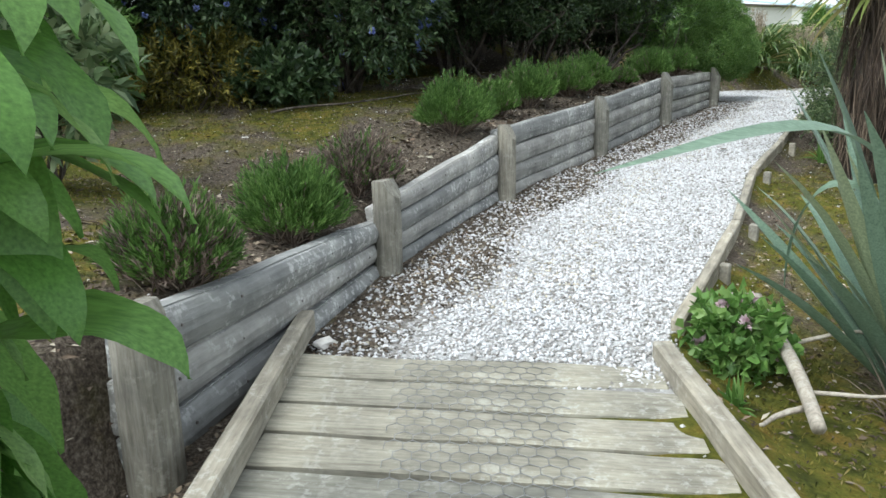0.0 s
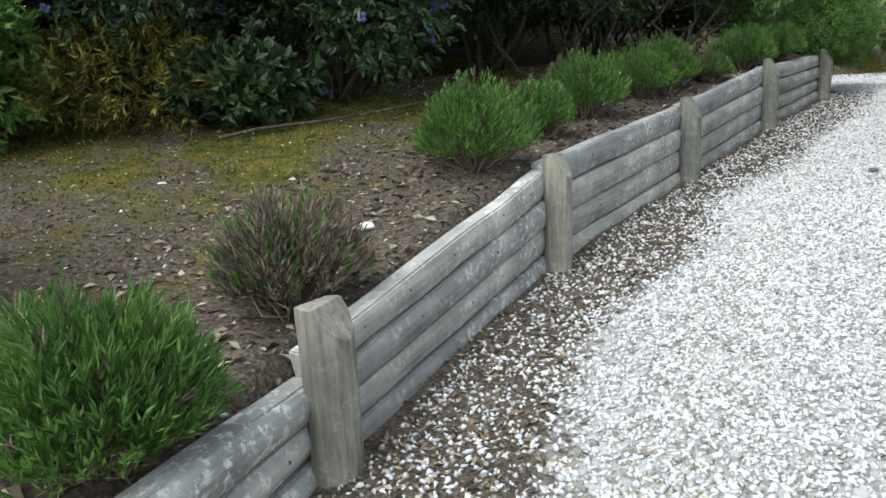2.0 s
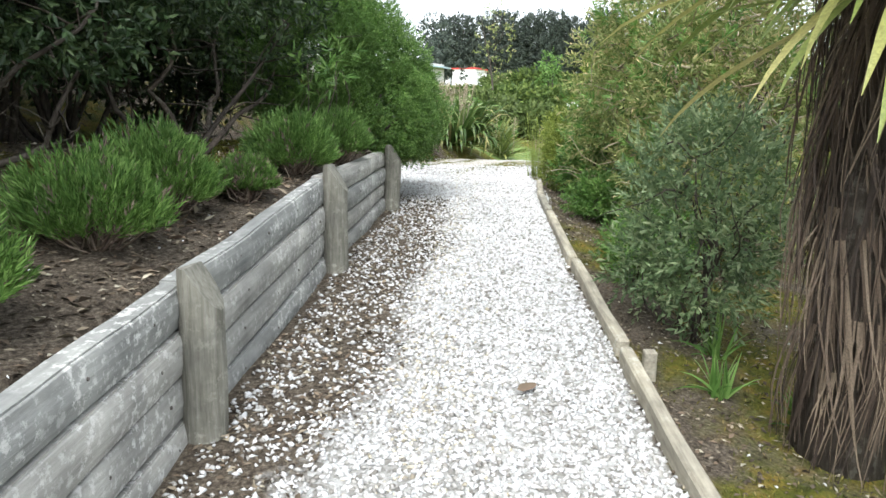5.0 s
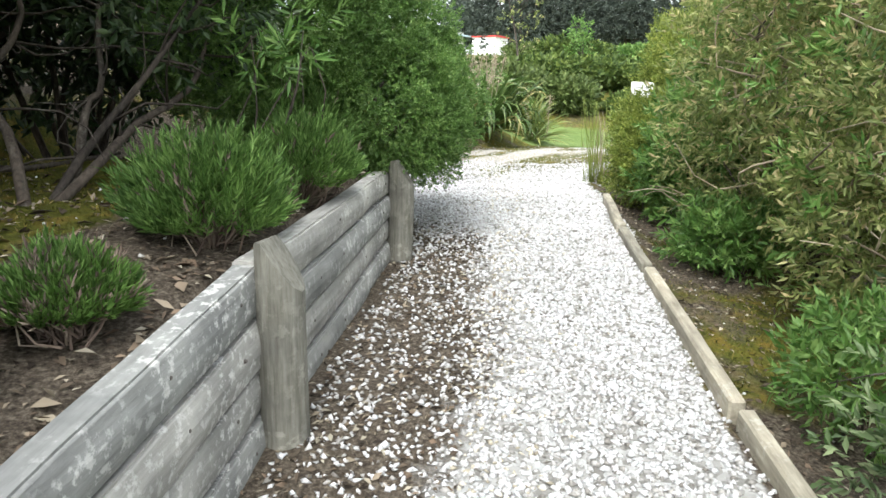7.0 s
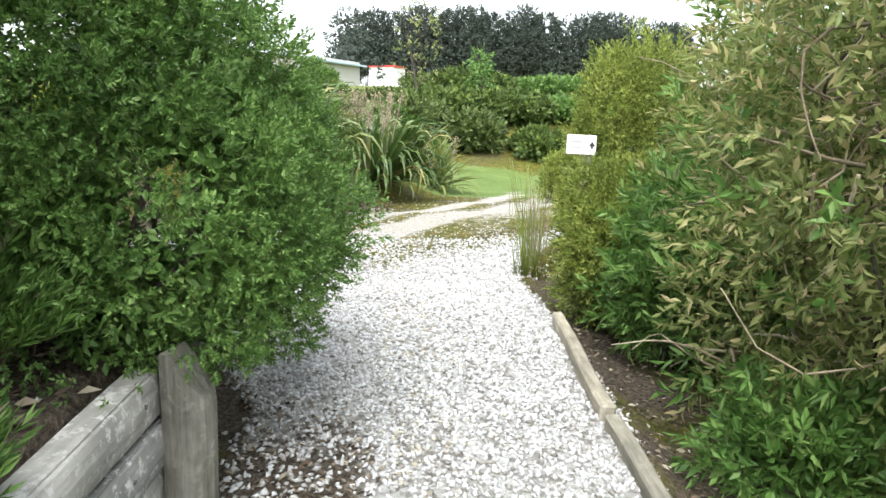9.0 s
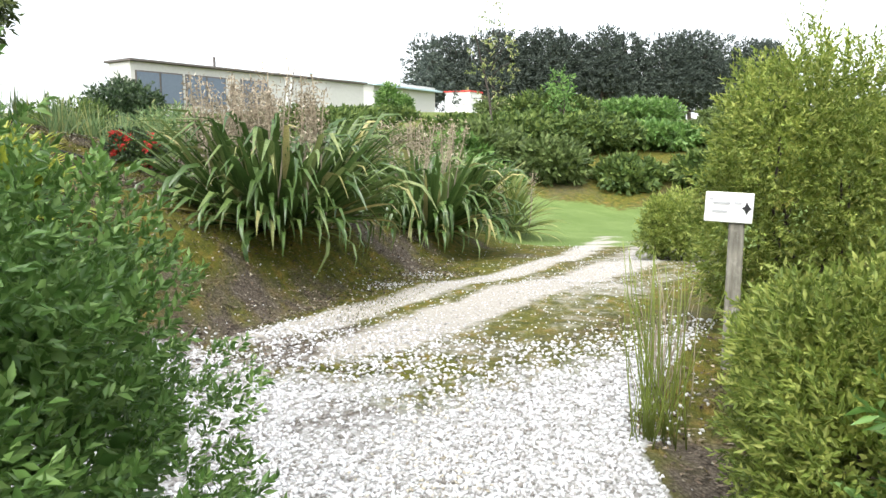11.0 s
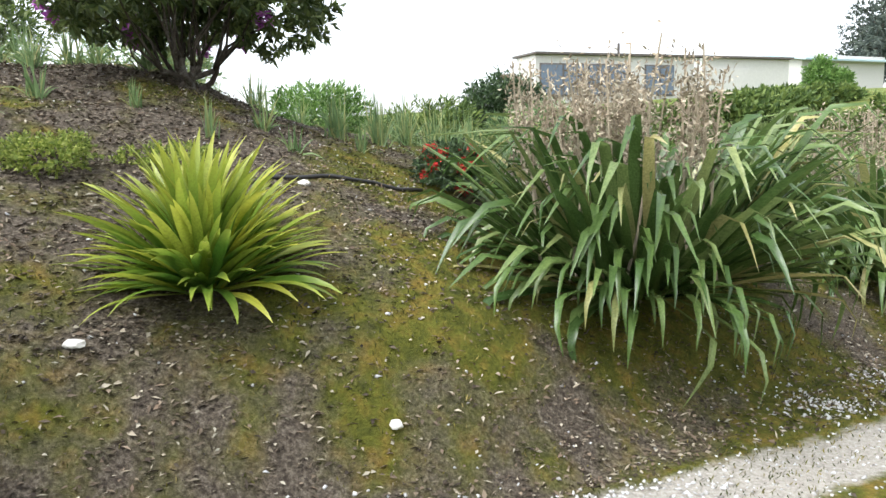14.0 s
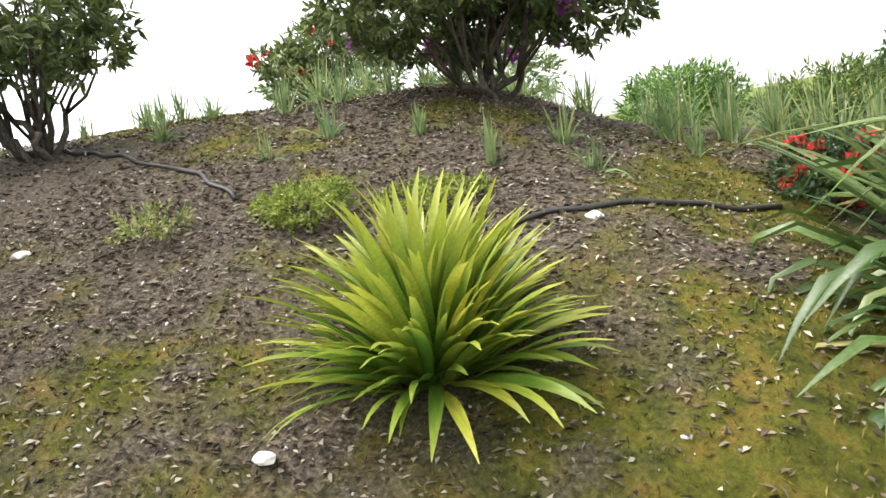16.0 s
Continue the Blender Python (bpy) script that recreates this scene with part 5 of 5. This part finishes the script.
# the sign
sx, sy = 7.64, 12.70
sign = thing("garden_sign", (sx, sy, ground_z(sx, sy)), "small white sign with faded print on a timber post", "sign", "", -54)
part("post", block(0.075, 0.06, 1.15, 0.006, 0, 0.004), POST, sign, "", pose(0.06, 0, 0.30))
board = part("board", block(0.225, 0.016, 0.15, 0.004), WHITE_PAINT, sign, "white painted board", pose(0.02, -0.040, 0.83, 0, 2, 0))
for x, z, w in ((-0.035, 0.022, 0.08), (0.04, 0.024, 0.035), (-0.04, -0.020, 0.07), (-0.085, 0.04, 0.02)):
    part("print", block(w, 0.002, 0.012, 0), GREY_INK, board, "faded grey print", pose(x, -0.0095, z))
bm = bmesh.new()
pts = [bm.verts.new((x, 0, z)) for x, z in ((0, 0.032), (0.016, 0.006), (0.026, 0.0), (0.012, -0.012), (0.004, -0.034), (-0.008, -0.010), (-0.022, 0.0), (-0.008, 0.010))]
bm.faces.new(pts)
part("print", bm, BLACK_INK, board, "small black printed mark", pose(0.08, -0.0095, 0.0))


# ---- the planted bank ----
flax("golden_flax", 4.47, 14.92, 420, 0.58, 0.036, FLAX_GOLD, "bushy yellow-green flax growing on the mossy bank", "", 9, 86, (35, 85), None, 0, "flax", 0.12, 21)
flax("green_flax", 6.38, 15.92, 600, 1.16, 0.050, FLAX, "large arching green flax with dry seed stalks", "flaxes beside the drive", 4, 74, (15, 60), None, 56, "flax", 0.44, 22, None, 0.0, 0.9)
flax("green_flax", 8.62, 17.48, 580, 1.20, 0.055, FLAX, "large arching green flax with dry seed stalks", "flaxes beside the drive", 4, 74, (15, 60), None, 24, "flax", 0.44, 23, None, 0.0, 0.9)
flax("green_flax", 10.7, 18.75, 170, 0.95, 0.055, FROND, "smaller yellowish flax beside the drive", "flaxes beside the drive", 5, 86, (50, 120), None, 5, "flax", 0.2, 24, None, 0.2)
shrub("red_azalea", 5.42, 16.50, heap(0.20, 0.20, 0.24, 0.03, 6, 81), 1800, 0.04, 0.018, DARK_LEAF, "low shrub covered in bright red flowers", "shrub", "", 7, 0.008, 0.06, 7, 0.9, 0.3, 0.2, (RED_FLOWER, 34, 0.05, "bright red flower"))


def rhododendron(x, y, r, h, low, seed, flowers, n=7000, label="rounded rhododendron tree with purple flowers on the crest"):
    """Several crooked trunks out of one root and a broad leafy crown."""
    g = np.random.default_rng(seed)
    ob = thing("rhododendron", (x, y, ground_z(x, y) - 0.03), label, "tree", "rhododendrons on the bank")
    lumps = []
    for i in range(10):
        a, f = 2 * np.pi * i / 10 + g.uniform(-0.25, 0.25), g.uniform(0.35, 0.72)
        z = low + (h - low) * g.uniform(0.25, 0.75) * (1.1 - f * 0.35)
        lumps.append((r * f * np.cos(a), r * f * np.sin(a), z, r * g.uniform(0.32, 0.48), r * g.uniform(0.32, 0.48), (h - low) * g.uniform(0.20, 0.32)))
    lumps.append((0, 0, low + (h - low) * 0.7, r * 0.5, r * 0.5, (h - low) * 0.32))
    for i, l in enumerate(lumps):
        knee = np.array([l[0] * 0.35, l[1] * 0.35, low * 0.7]) + g.normal(0, 0.04, 3)
        runs = [(bent((g.normal(0, 0.05), g.normal(0, 0.05), -0.05), knee, 0.03, 5), 0.022, 0.017)]
        for k in range(3):
            runs.append((bent(knee, np.array(l[:3]) + g.uniform(-0.6, 0.6, 3) * l[3:], 0.05, 5), 0.011, 0.003))
        child("trunk", mesh_of("trunk", *tubes(runs, 6), BARK, True), ob)
    p, d = lump_points(lumps, n // 9, 0.2)
    v, f = sprigs(p, d + g.normal(0, 0.4, p.shape) + (0, 0, 0.25), 0.05, 9, 0.085, 0.028, 1.0, 0.25)
    child("crown", big_mesh("crown", v, f, RHODO_LEAF), ob)
    blooms(ob, lumps, *flowers, "purple flower head" if flowers[0] is PURPLE_FLOWER else "red flower head")
    return ob


rhododendron(3.78, 16.88, 0.86, 1.12, 0.16, 91, (PURPLE_FLOWER, 18, 0.08), 12500)
rhododendron(1.65, 15.55, 0.66, 1.25, 0.26, 92, (RED_FLOWER, 2, 0.05), 6000, "open rhododendron tree with few flowers on the bank")
rhododendron(1.35, 18.35, 0.52, 0.72, 0.12, 93, (RED_FLOWER, 6, 0.07), 2200, "rhododendron with red flowers beyond the crest")
shrub("dark_crest_shrub", 6.27, 23.3, heap(0.75, 0.7, 1.62, 0.3, 8, 94), 9000, 0.08, 0.03, DARK_LEAF, "rounded dark shrub on the hill's crest", "shrub", "", 7, 0.014, 0.12, 8, 0.9, 0.2, 0.3)
for i, (x, y, r, h) in enumerate(((6.4, 20.6, 0.7, 0.6), (7.4, 21.2, 0.8, 0.7), (9.6, 22.4, 0.9, 0.7), (10.6, 23.4, 0.9, 0.8), (5.2, 20.8, 0.7, 0.5), (3.9, 20.9, 0.7, 0.5), (2.2, 20.0, 0.8, 0.6), (0.8, 19.4, 0.8, 0.6), (11.8, 23.6, 0.8, 0.7))):
    shrub("crest_shrub", x, y, heap(r, r, h + 0.18, 0.0, 6, 300 + i), 3200, 0.09, 0.022, (REED, BUSH_LEAF, HEDGE_LEAF)[i % 3], "rounded pale green shrub on the hill's crest", "shrub", "shrubs on the crest", 5, 0.012, 0.14, 8, 0.8, 0.5, 0.2)
shrub("groundcover_shrub", 3.62, 15.42, heap(0.24, 0.18, 0.13, 0.0, 6, 95), 2200, 0.022, 0.012, GOLD_LEAF, "low spreading yellow-green groundcover on the bank", "groundcover", "", 5, 0.005, 0.05, 9, 0.9, 0.4, 0.1)
shrub("groundcover_shrub", 4.05, 15.72, heap(0.26, 0.18, 0.07, 0.0, 6, 96), 1500, 0.022, 0.012, GOLD_LEAF, "low spreading yellow-green groundcover on the bank", "groundcover", "", 5, 0.005, 0.05, 9, 0.9, 0.4, 0.1)
shrub("grey_shrub", 3.1, 15.1, heap(0.16, 0.16, 0.10, 0.0, 5, 97), 500, 0.03, 0.012, OLIVE_LEAF, "low straggly shrub on the bank", "shrub", "", 5, 0.005, 0.06, 8, 0.9, 0.4, 0.1)
g0 = np.random.default_rng(77)
DAFFODILS = [(3.18, 15.72, 0.30), (3.25, 16.1, 0.34), (3.72, 16.2, 0.28), (4.16, 16.04, 0.30), (4.36, 16.4, 0.40), (4.58, 16.16, 0.26), (4.88, 16.7, 0.36), (5.28, 16.75, 0.34), (2.75, 16.35, 0.42), (2.3, 15.85, 0.42), (2.2, 16.3, 0.40),
             (2.98, 16.6, 0.40), (2.84, 17.3, 0.42), (4.67, 17.05, 0.40), (4.95, 17.1, 0.34), (5.42, 17.3, 0.36), (3.4, 17.2, 0.40), (2.5, 17.0, 0.42), (1.9, 16.6, 0.40), (5.8, 17.6, 0.36), (6.1, 18.2, 0.4), (5.3, 18.1, 0.4), (4.5, 18.3, 0.42), (6.7, 18.6, 0.4), (3.9, 18.0, 0.4), (1.2, 16.6, 0.4), (7.2, 19.4, 0.4), (6.3, 19.5, 0.45), (0.9, 17.2, 0.4), (3.3, 18.3, 0.42)]
DAFFODILS += [(x, y, 0.38) for x, y in zip(np.linspace(0.2, 7.6, 20) + g0.normal(0, 0.35, 20), 18.0 + g0.normal(0, 0.6, 20))]
for i, (x, y, h) in enumerate(DAFFODILS):
    tuft("daffodil_clump", x, y, (16 if y < 17 else 40) + (i * 7) % 16, h * (0.62 + 0.035 * ((i * 5) % 9) + (0.3 if y > 17 else 0.0)), 0.42, 0.012, REED, "clump of upright grey-green daffodil leaves", "daffodils", "daffodil clumps on the bank", None, 0.7)


def lying(name, pts, r, material, label, category, sides=6):
    run = []
    for (ax, ay), (bx, by) in zip(pts[:-1], pts[1:]):
        for u in np.linspace(0, 1, 8, endpoint=False):
            x, y = ax + (bx - ax) * u, ay + (by - ay) * u + 0.015 * math.sin(9 * (ax + u))
            run.append((x, y, ground_z(x, y) + r * 0.8 + 0.012 * ragged(np.array(x), np.array(y), 3.0) + 0.02 * ragged(np.array(x), np.array(y), 1.2)))
    return tagged(new(name, mesh_of(name, *tubes([(run, r, r)], sides), material, True)), label, category)


lying("irrigation_hose", [(1.2, 15.75), (1.87, 15.61), (2.3, 15.58), (2.97, 15.48), (3.3, 15.4)], 0.012, HOSE, "black irrigation hose lying across the bank", "hose")
lying("irrigation_hose", [(4.3, 15.52), (4.62, 15.74), (5.0, 16.05), (5.29, 16.32)], 0.012, HOSE, "black irrigation hose lying across the bank", "hose")


def rock(x, y, r, seed, label="white stone lying on the bank"):
    bm = bmesh.new()
    bmesh.ops.create_icosphere(bm, subdivisions=2, radius=r)
    for v in bm.verts:
        d = noise.noise(v.co * (1.6 / r) + Vector((seed, seed * 2, 0)))
        v.co *= 1 + 0.35 * d
        v.co.x *= 1.35
        v.co.z *= 0.6
    me = bpy.data.meshes.new("stone")
    bm.to_mesh(me)
    bm.free()
    me.materials.append(ROCK)
    ob = new("stone", me)
    ob.matrix_world = pose(x, y, ground_z(x, y) + r * 0.25, 0, 0, seed * 57)
    return tagged(ob, label, "stone", "white stones")


for i, (x, y, r) in enumerate(((2.70, 14.79, 0.032), (4.70, 15.74, 0.034), (4.16, 14.52, 0.028), (-0.55, 4.3, 0.035), (-0.95, 4.6, 0.03), (-0.62, 3.3, 0.03), (-0.2, 5.4, 0.03), (5.2, 14.6, 0.025), (-1.4, 6.1, 0.035), (-0.35, 3.35, 0.04), (1.2, 8.0, 0.03), (2.25, 9.35, 0.03))):
    rock(x, y, r, i + 1)
tagged(new("fallen_leaf", blade_mesh("fallen_leaf", 0.11, 0.06, 3, 12, BARK_CHIP, 0.1, 6)), "dead leaf lying on the gravel", "leaf").matrix_world = pose(2.85, 7.4, 0.44, 0, 0, 20)

# ---- beyond: hedge bank, buildings, pines ----
g = np.random.default_rng(5)
FAR = [(8.6, 27.0, 1.2, 0.9), (10.2, 26.0, 1.3, 1.0), (11.6, 28.6, 1.4, 1.0), (9.4, 30.5, 1.5, 1.0), (13.0, 32.0, 1.6, 1.1), (7.2, 29.0, 1.3, 0.9), (12.2, 24.6, 1.2, 1.2), (15.0, 34.5, 1.7, 1.0), (11.0, 35.0, 1.6, 0.9), (13.5, 25.0, 1.6, 0.91), (15.5, 26.5, 1.8, 1.02), (17.8, 27.0, 1.9, 1.12), (20.0, 27.2, 2.0, 1.22), (22.5, 27.0, 2.0, 1.07), (25.0, 26.5, 2.2, 1.17), (27.5, 25.0, 2.2, 1.07), (29.5, 23.5, 2.0, 1.07), (12.0, 27.0, 1.4, 0.75), (14.5, 30.0, 1.8, 0.69), (18.0, 31.0, 2.2, 0.85), (22.0, 31.5, 2.4, 0.91), (26.0, 31.0, 2.4, 0.91), (30.0, 29.0, 2.4, 1.02), (33.5, 26.0, 2.4, 1.07), (10.5, 29.5, 1.4, 0.58), (37.0, 22.0, 2.8, 1.28), (24.0, 36.0, 2.2, 0.75), (30.0, 36.0, 2.6, 0.91), (17.0, 36.0, 1.7, 0.53), (14.6, 26.0, 1.0, 0.9), (16.4, 24.8, 1.1, 0.9), (18.2, 23.8, 1.0, 0.8), (19.9, 22.5, 1.2, 1.0), (21.8, 21.2, 1.1, 0.8), (23.6, 20.2, 1.2, 1.0), (25.4, 18.6, 1.2, 0.9)]
for i, (x, y, r, h) in enumerate(FAR):
    h *= 0.65 if y > 33 else g.uniform(0.5, 1.3) if x > 14 else 1.0
    r *= 0.74 if 14 < x and y < 33 else 1.0
    shrub("far_shrub", x, y, heap(r, r, h * 0.72, 0.0, 9, 120 + i), 4200, 0.20, 0.09, (BUSH_LEAF, HEDGE_LEAF, FAR_LEAF, BUSH_LEAF)[i % 4], "large rounded shrub on the bank behind the lawn", "shrub", "shrubs behind the lawn", 6, 0.04, 0.3, 8, 0.9, 0.2, 0.35)


def tree(name, x, y, h, r, low, n, leaf, material, label, group, lumps_n=16, seed=1, trunk_r=0.25):
    """A tree: a tapered trunk, limbs, and a ragged crown in clumps with gaps."""
    g = np.random.default_rng(seed)
    ob = thing(name, (x, y, ground_z(x, y) - 0.2), label, "tree", group)
    lumps, runs = [], [(bent((0, 0, 0), (g.normal(0, 0.3), g.normal(0, 0.3), h * 0.92), 0.2, 8), trunk_r, trunk_r * 0.25)]
    for i in range(lumps_n):
        u = low + (1 - low) * (i + g.uniform(0, 1)) / lumps_n
        f = r * math.sin(math.pi * min(1, 0.25 + 0.72 * u)) ** 0.7 * g.uniform(0.35, 0.85)
        a = i * 2.4 + g.uniform(-0.4, 0.4)
        c = np.array([f * np.cos(a), f * np.sin(a), h * u])
        s = r * g.uniform(0.30, 0.5)
        lumps.append((*c, s, s, s * g.uniform(0.6, 1.0)))
        runs.append((bent((0, 0, h * u * 0.86), c, 0.15, 4), trunk_r * 0.35, trunk_r * 0.08))
    child("trunk", mesh_of("trunk", *tubes(runs, 6), BARK, True), ob)
    p, d = lump_points(lumps, n // 6, 0.22)
    v, f = sprigs(p, d + (0, 0, 0.3), leaf * 1.3, 6, leaf, leaf * 0.42, 0.9)
    child("crown", big_mesh("crown", v, f, material), ob)
    return ob


for i in range(22):
    u = i / 21
    x, y = 49.5 + 34 * u + g.uniform(-0.8, 0.8), 86 - 21 * u + g.uniform(-1.5, 1.5)
    tree("pine", x, y, 11.0 - 1.2 * u + g.uniform(-0.7, 0.7), 3.5, 0.40, 9000, 0.34, HAZED_PINE_LEAF, "tall dark pine in a shelter belt on the ridge", "pines on the ridge", 24, 200 + i, 0.32)
tree("young_pine", 31.5, 57.0, 5.2, 1.5, 0.3, 1200, 0.35, HAZED_PINE_LEAF, "young pine beside the far buildings", "", 12, 230, 0.12)
tree("slender_tree", 17.6, 29.0, 4.2, 0.9, 0.35, 500, 0.12, OLIVE_LEAF, "slender half-bare young tree behind the lawn", "", 14, 231, 0.05)
tree("slender_tree", 21.0, 29.8, 2.1, 0.6, 0.25, 700, 0.16, FRESH_LEAF, "slender bright green young tree behind the lawn", "", 12, 232, 0.06)

house = thing("long_building", (15.6, 45.25, 0), "long low cream building with a dark roof edge", "building", "", 23.2)
HZ, HL = 3.0, 14.1
part("wall", block(HL, 1.6, 2.45, 0.02), CLADDING, house, "", pose(0, 0.8, HZ + 1.2))
part("roof", block(HL + 0.2, 2.0, 0.10, 0.01), DARK_TRIM, house, "dark roof edge", pose(0, 0.8, HZ + 2.47))
for x, w in ((-5.75, 2.2), (-3.45, 2.1), (-0.75, 1.6)):
    win = part("window", block(w, 0.06, 1.35, 0.01), DARK_TRIM, house, "dark framed window", pose(x, -0.02, HZ + 1.40))
    part("pane", block(w / 2 - 0.09, 0.02, 1.22, 0), GLASS, win, "", pose(-w / 4, -0.04, 0))
    part("pane", block(w / 2 - 0.09, 0.02, 1.22, 0), GLASS, win, "", pose(w / 4, -0.04, 0))
part("doorway", block(2.6, 0.10, 1.9, 0.01), CLADDING, house, "pale framed bay", pose(3.2, -0.04, HZ + 1.0))
part("downpipe", block(0.10, 0.10, 2.4, 0.01), WHITE_PAINT, house, "white downpipe", pose(1.2, -0.08, HZ + 1.2))
part("downpipe", block(0.10, 0.10, 2.4, 0.01), WHITE_PAINT, house, "white downpipe", pose(1.5, -0.08, HZ + 1.2))
part("flue", block(0.10, 0.10, 0.6, 0.01), DARK_TRIM, house, "thin roof flue", pose(-2.2, 1.0, HZ + 2.8))
annex = thing("blue_roofed_building", (28.0, 54.0, 0), "low building with a pale blue roof", "building", "", 27)
part("wall", block(7.2, 5.0, 2.8, 0.02), CLADDING, annex, "", pose(0, 2.5, 4.7))
bm = block(7.8, 5.6, 0.12, 0.01)
part("roof", bm, BLUE_ROOF, annex, "pale blue metal roof", pose(0, 2.3, 6.3, 10, 0, 0))
shed = thing("white_shed", (42.2, 69.0, 0), "small white shed with a red-trimmed roof", "shed", "", 30)
part("wall", block(2.6, 2.6, 3.2, 0.02), WHITE_PAINT, shed, "", pose(0, 0, 5.4))
part("roof", block(2.8, 2.8, 0.14, 0.01), RED_PAINT, shed, "red roof edge", pose(0, 0, 7.05))
for x, y, r in ((24.6, 50.0, 0.8), (26.8, 52.0, 0.5)):
    shrub("round_tree", x, y, heap(r, r, r * 2.2, 0.1, 6, int(x * 3)), 1500, 0.2, 0.09, HEDGE_LEAF, "small rounded tree before the far buildings", "tree", "trees by the buildings", 4, 0.04, 0.25, 7, 0.9, 0.2, 0.3)

# ---- nail heads, the smallest pieces, last ----
for i, (top0, top1, count) in enumerate(TOPS):
    (ax, ay, a0, _a), (bx, by, b0, _b2) = POSTS[i], POSTS[i + 1]
    run = math.hypot(bx - ax, by - ay)
    for k in range(count):
        for j in range(5):
            u = (j + 0.5 + random.uniform(-0.2, 0.2)) / 5
            za, zb = a0 - 0.05 + (top0 - a0 + 0.05) * (k + 0.6) / count, b0 - 0.05 + (top1 - b0 + 0.05) * (k + 0.6) / count
            off = 0.085 - 0.0275 - (0.031 if i == 0 else 0.015) - (0.0 if k % 2 == 0 else -0.012)
            child("nail", nail_mesh, wall, "", pose(ax + (bx - ax) * u - (by - ay) / run * off, ay + (by - ay) * u + (bx - ax) / run * off, za + (zb - za) * u, 90, 0, math.degrees(math.atan2(by - ay, bx - ax))))
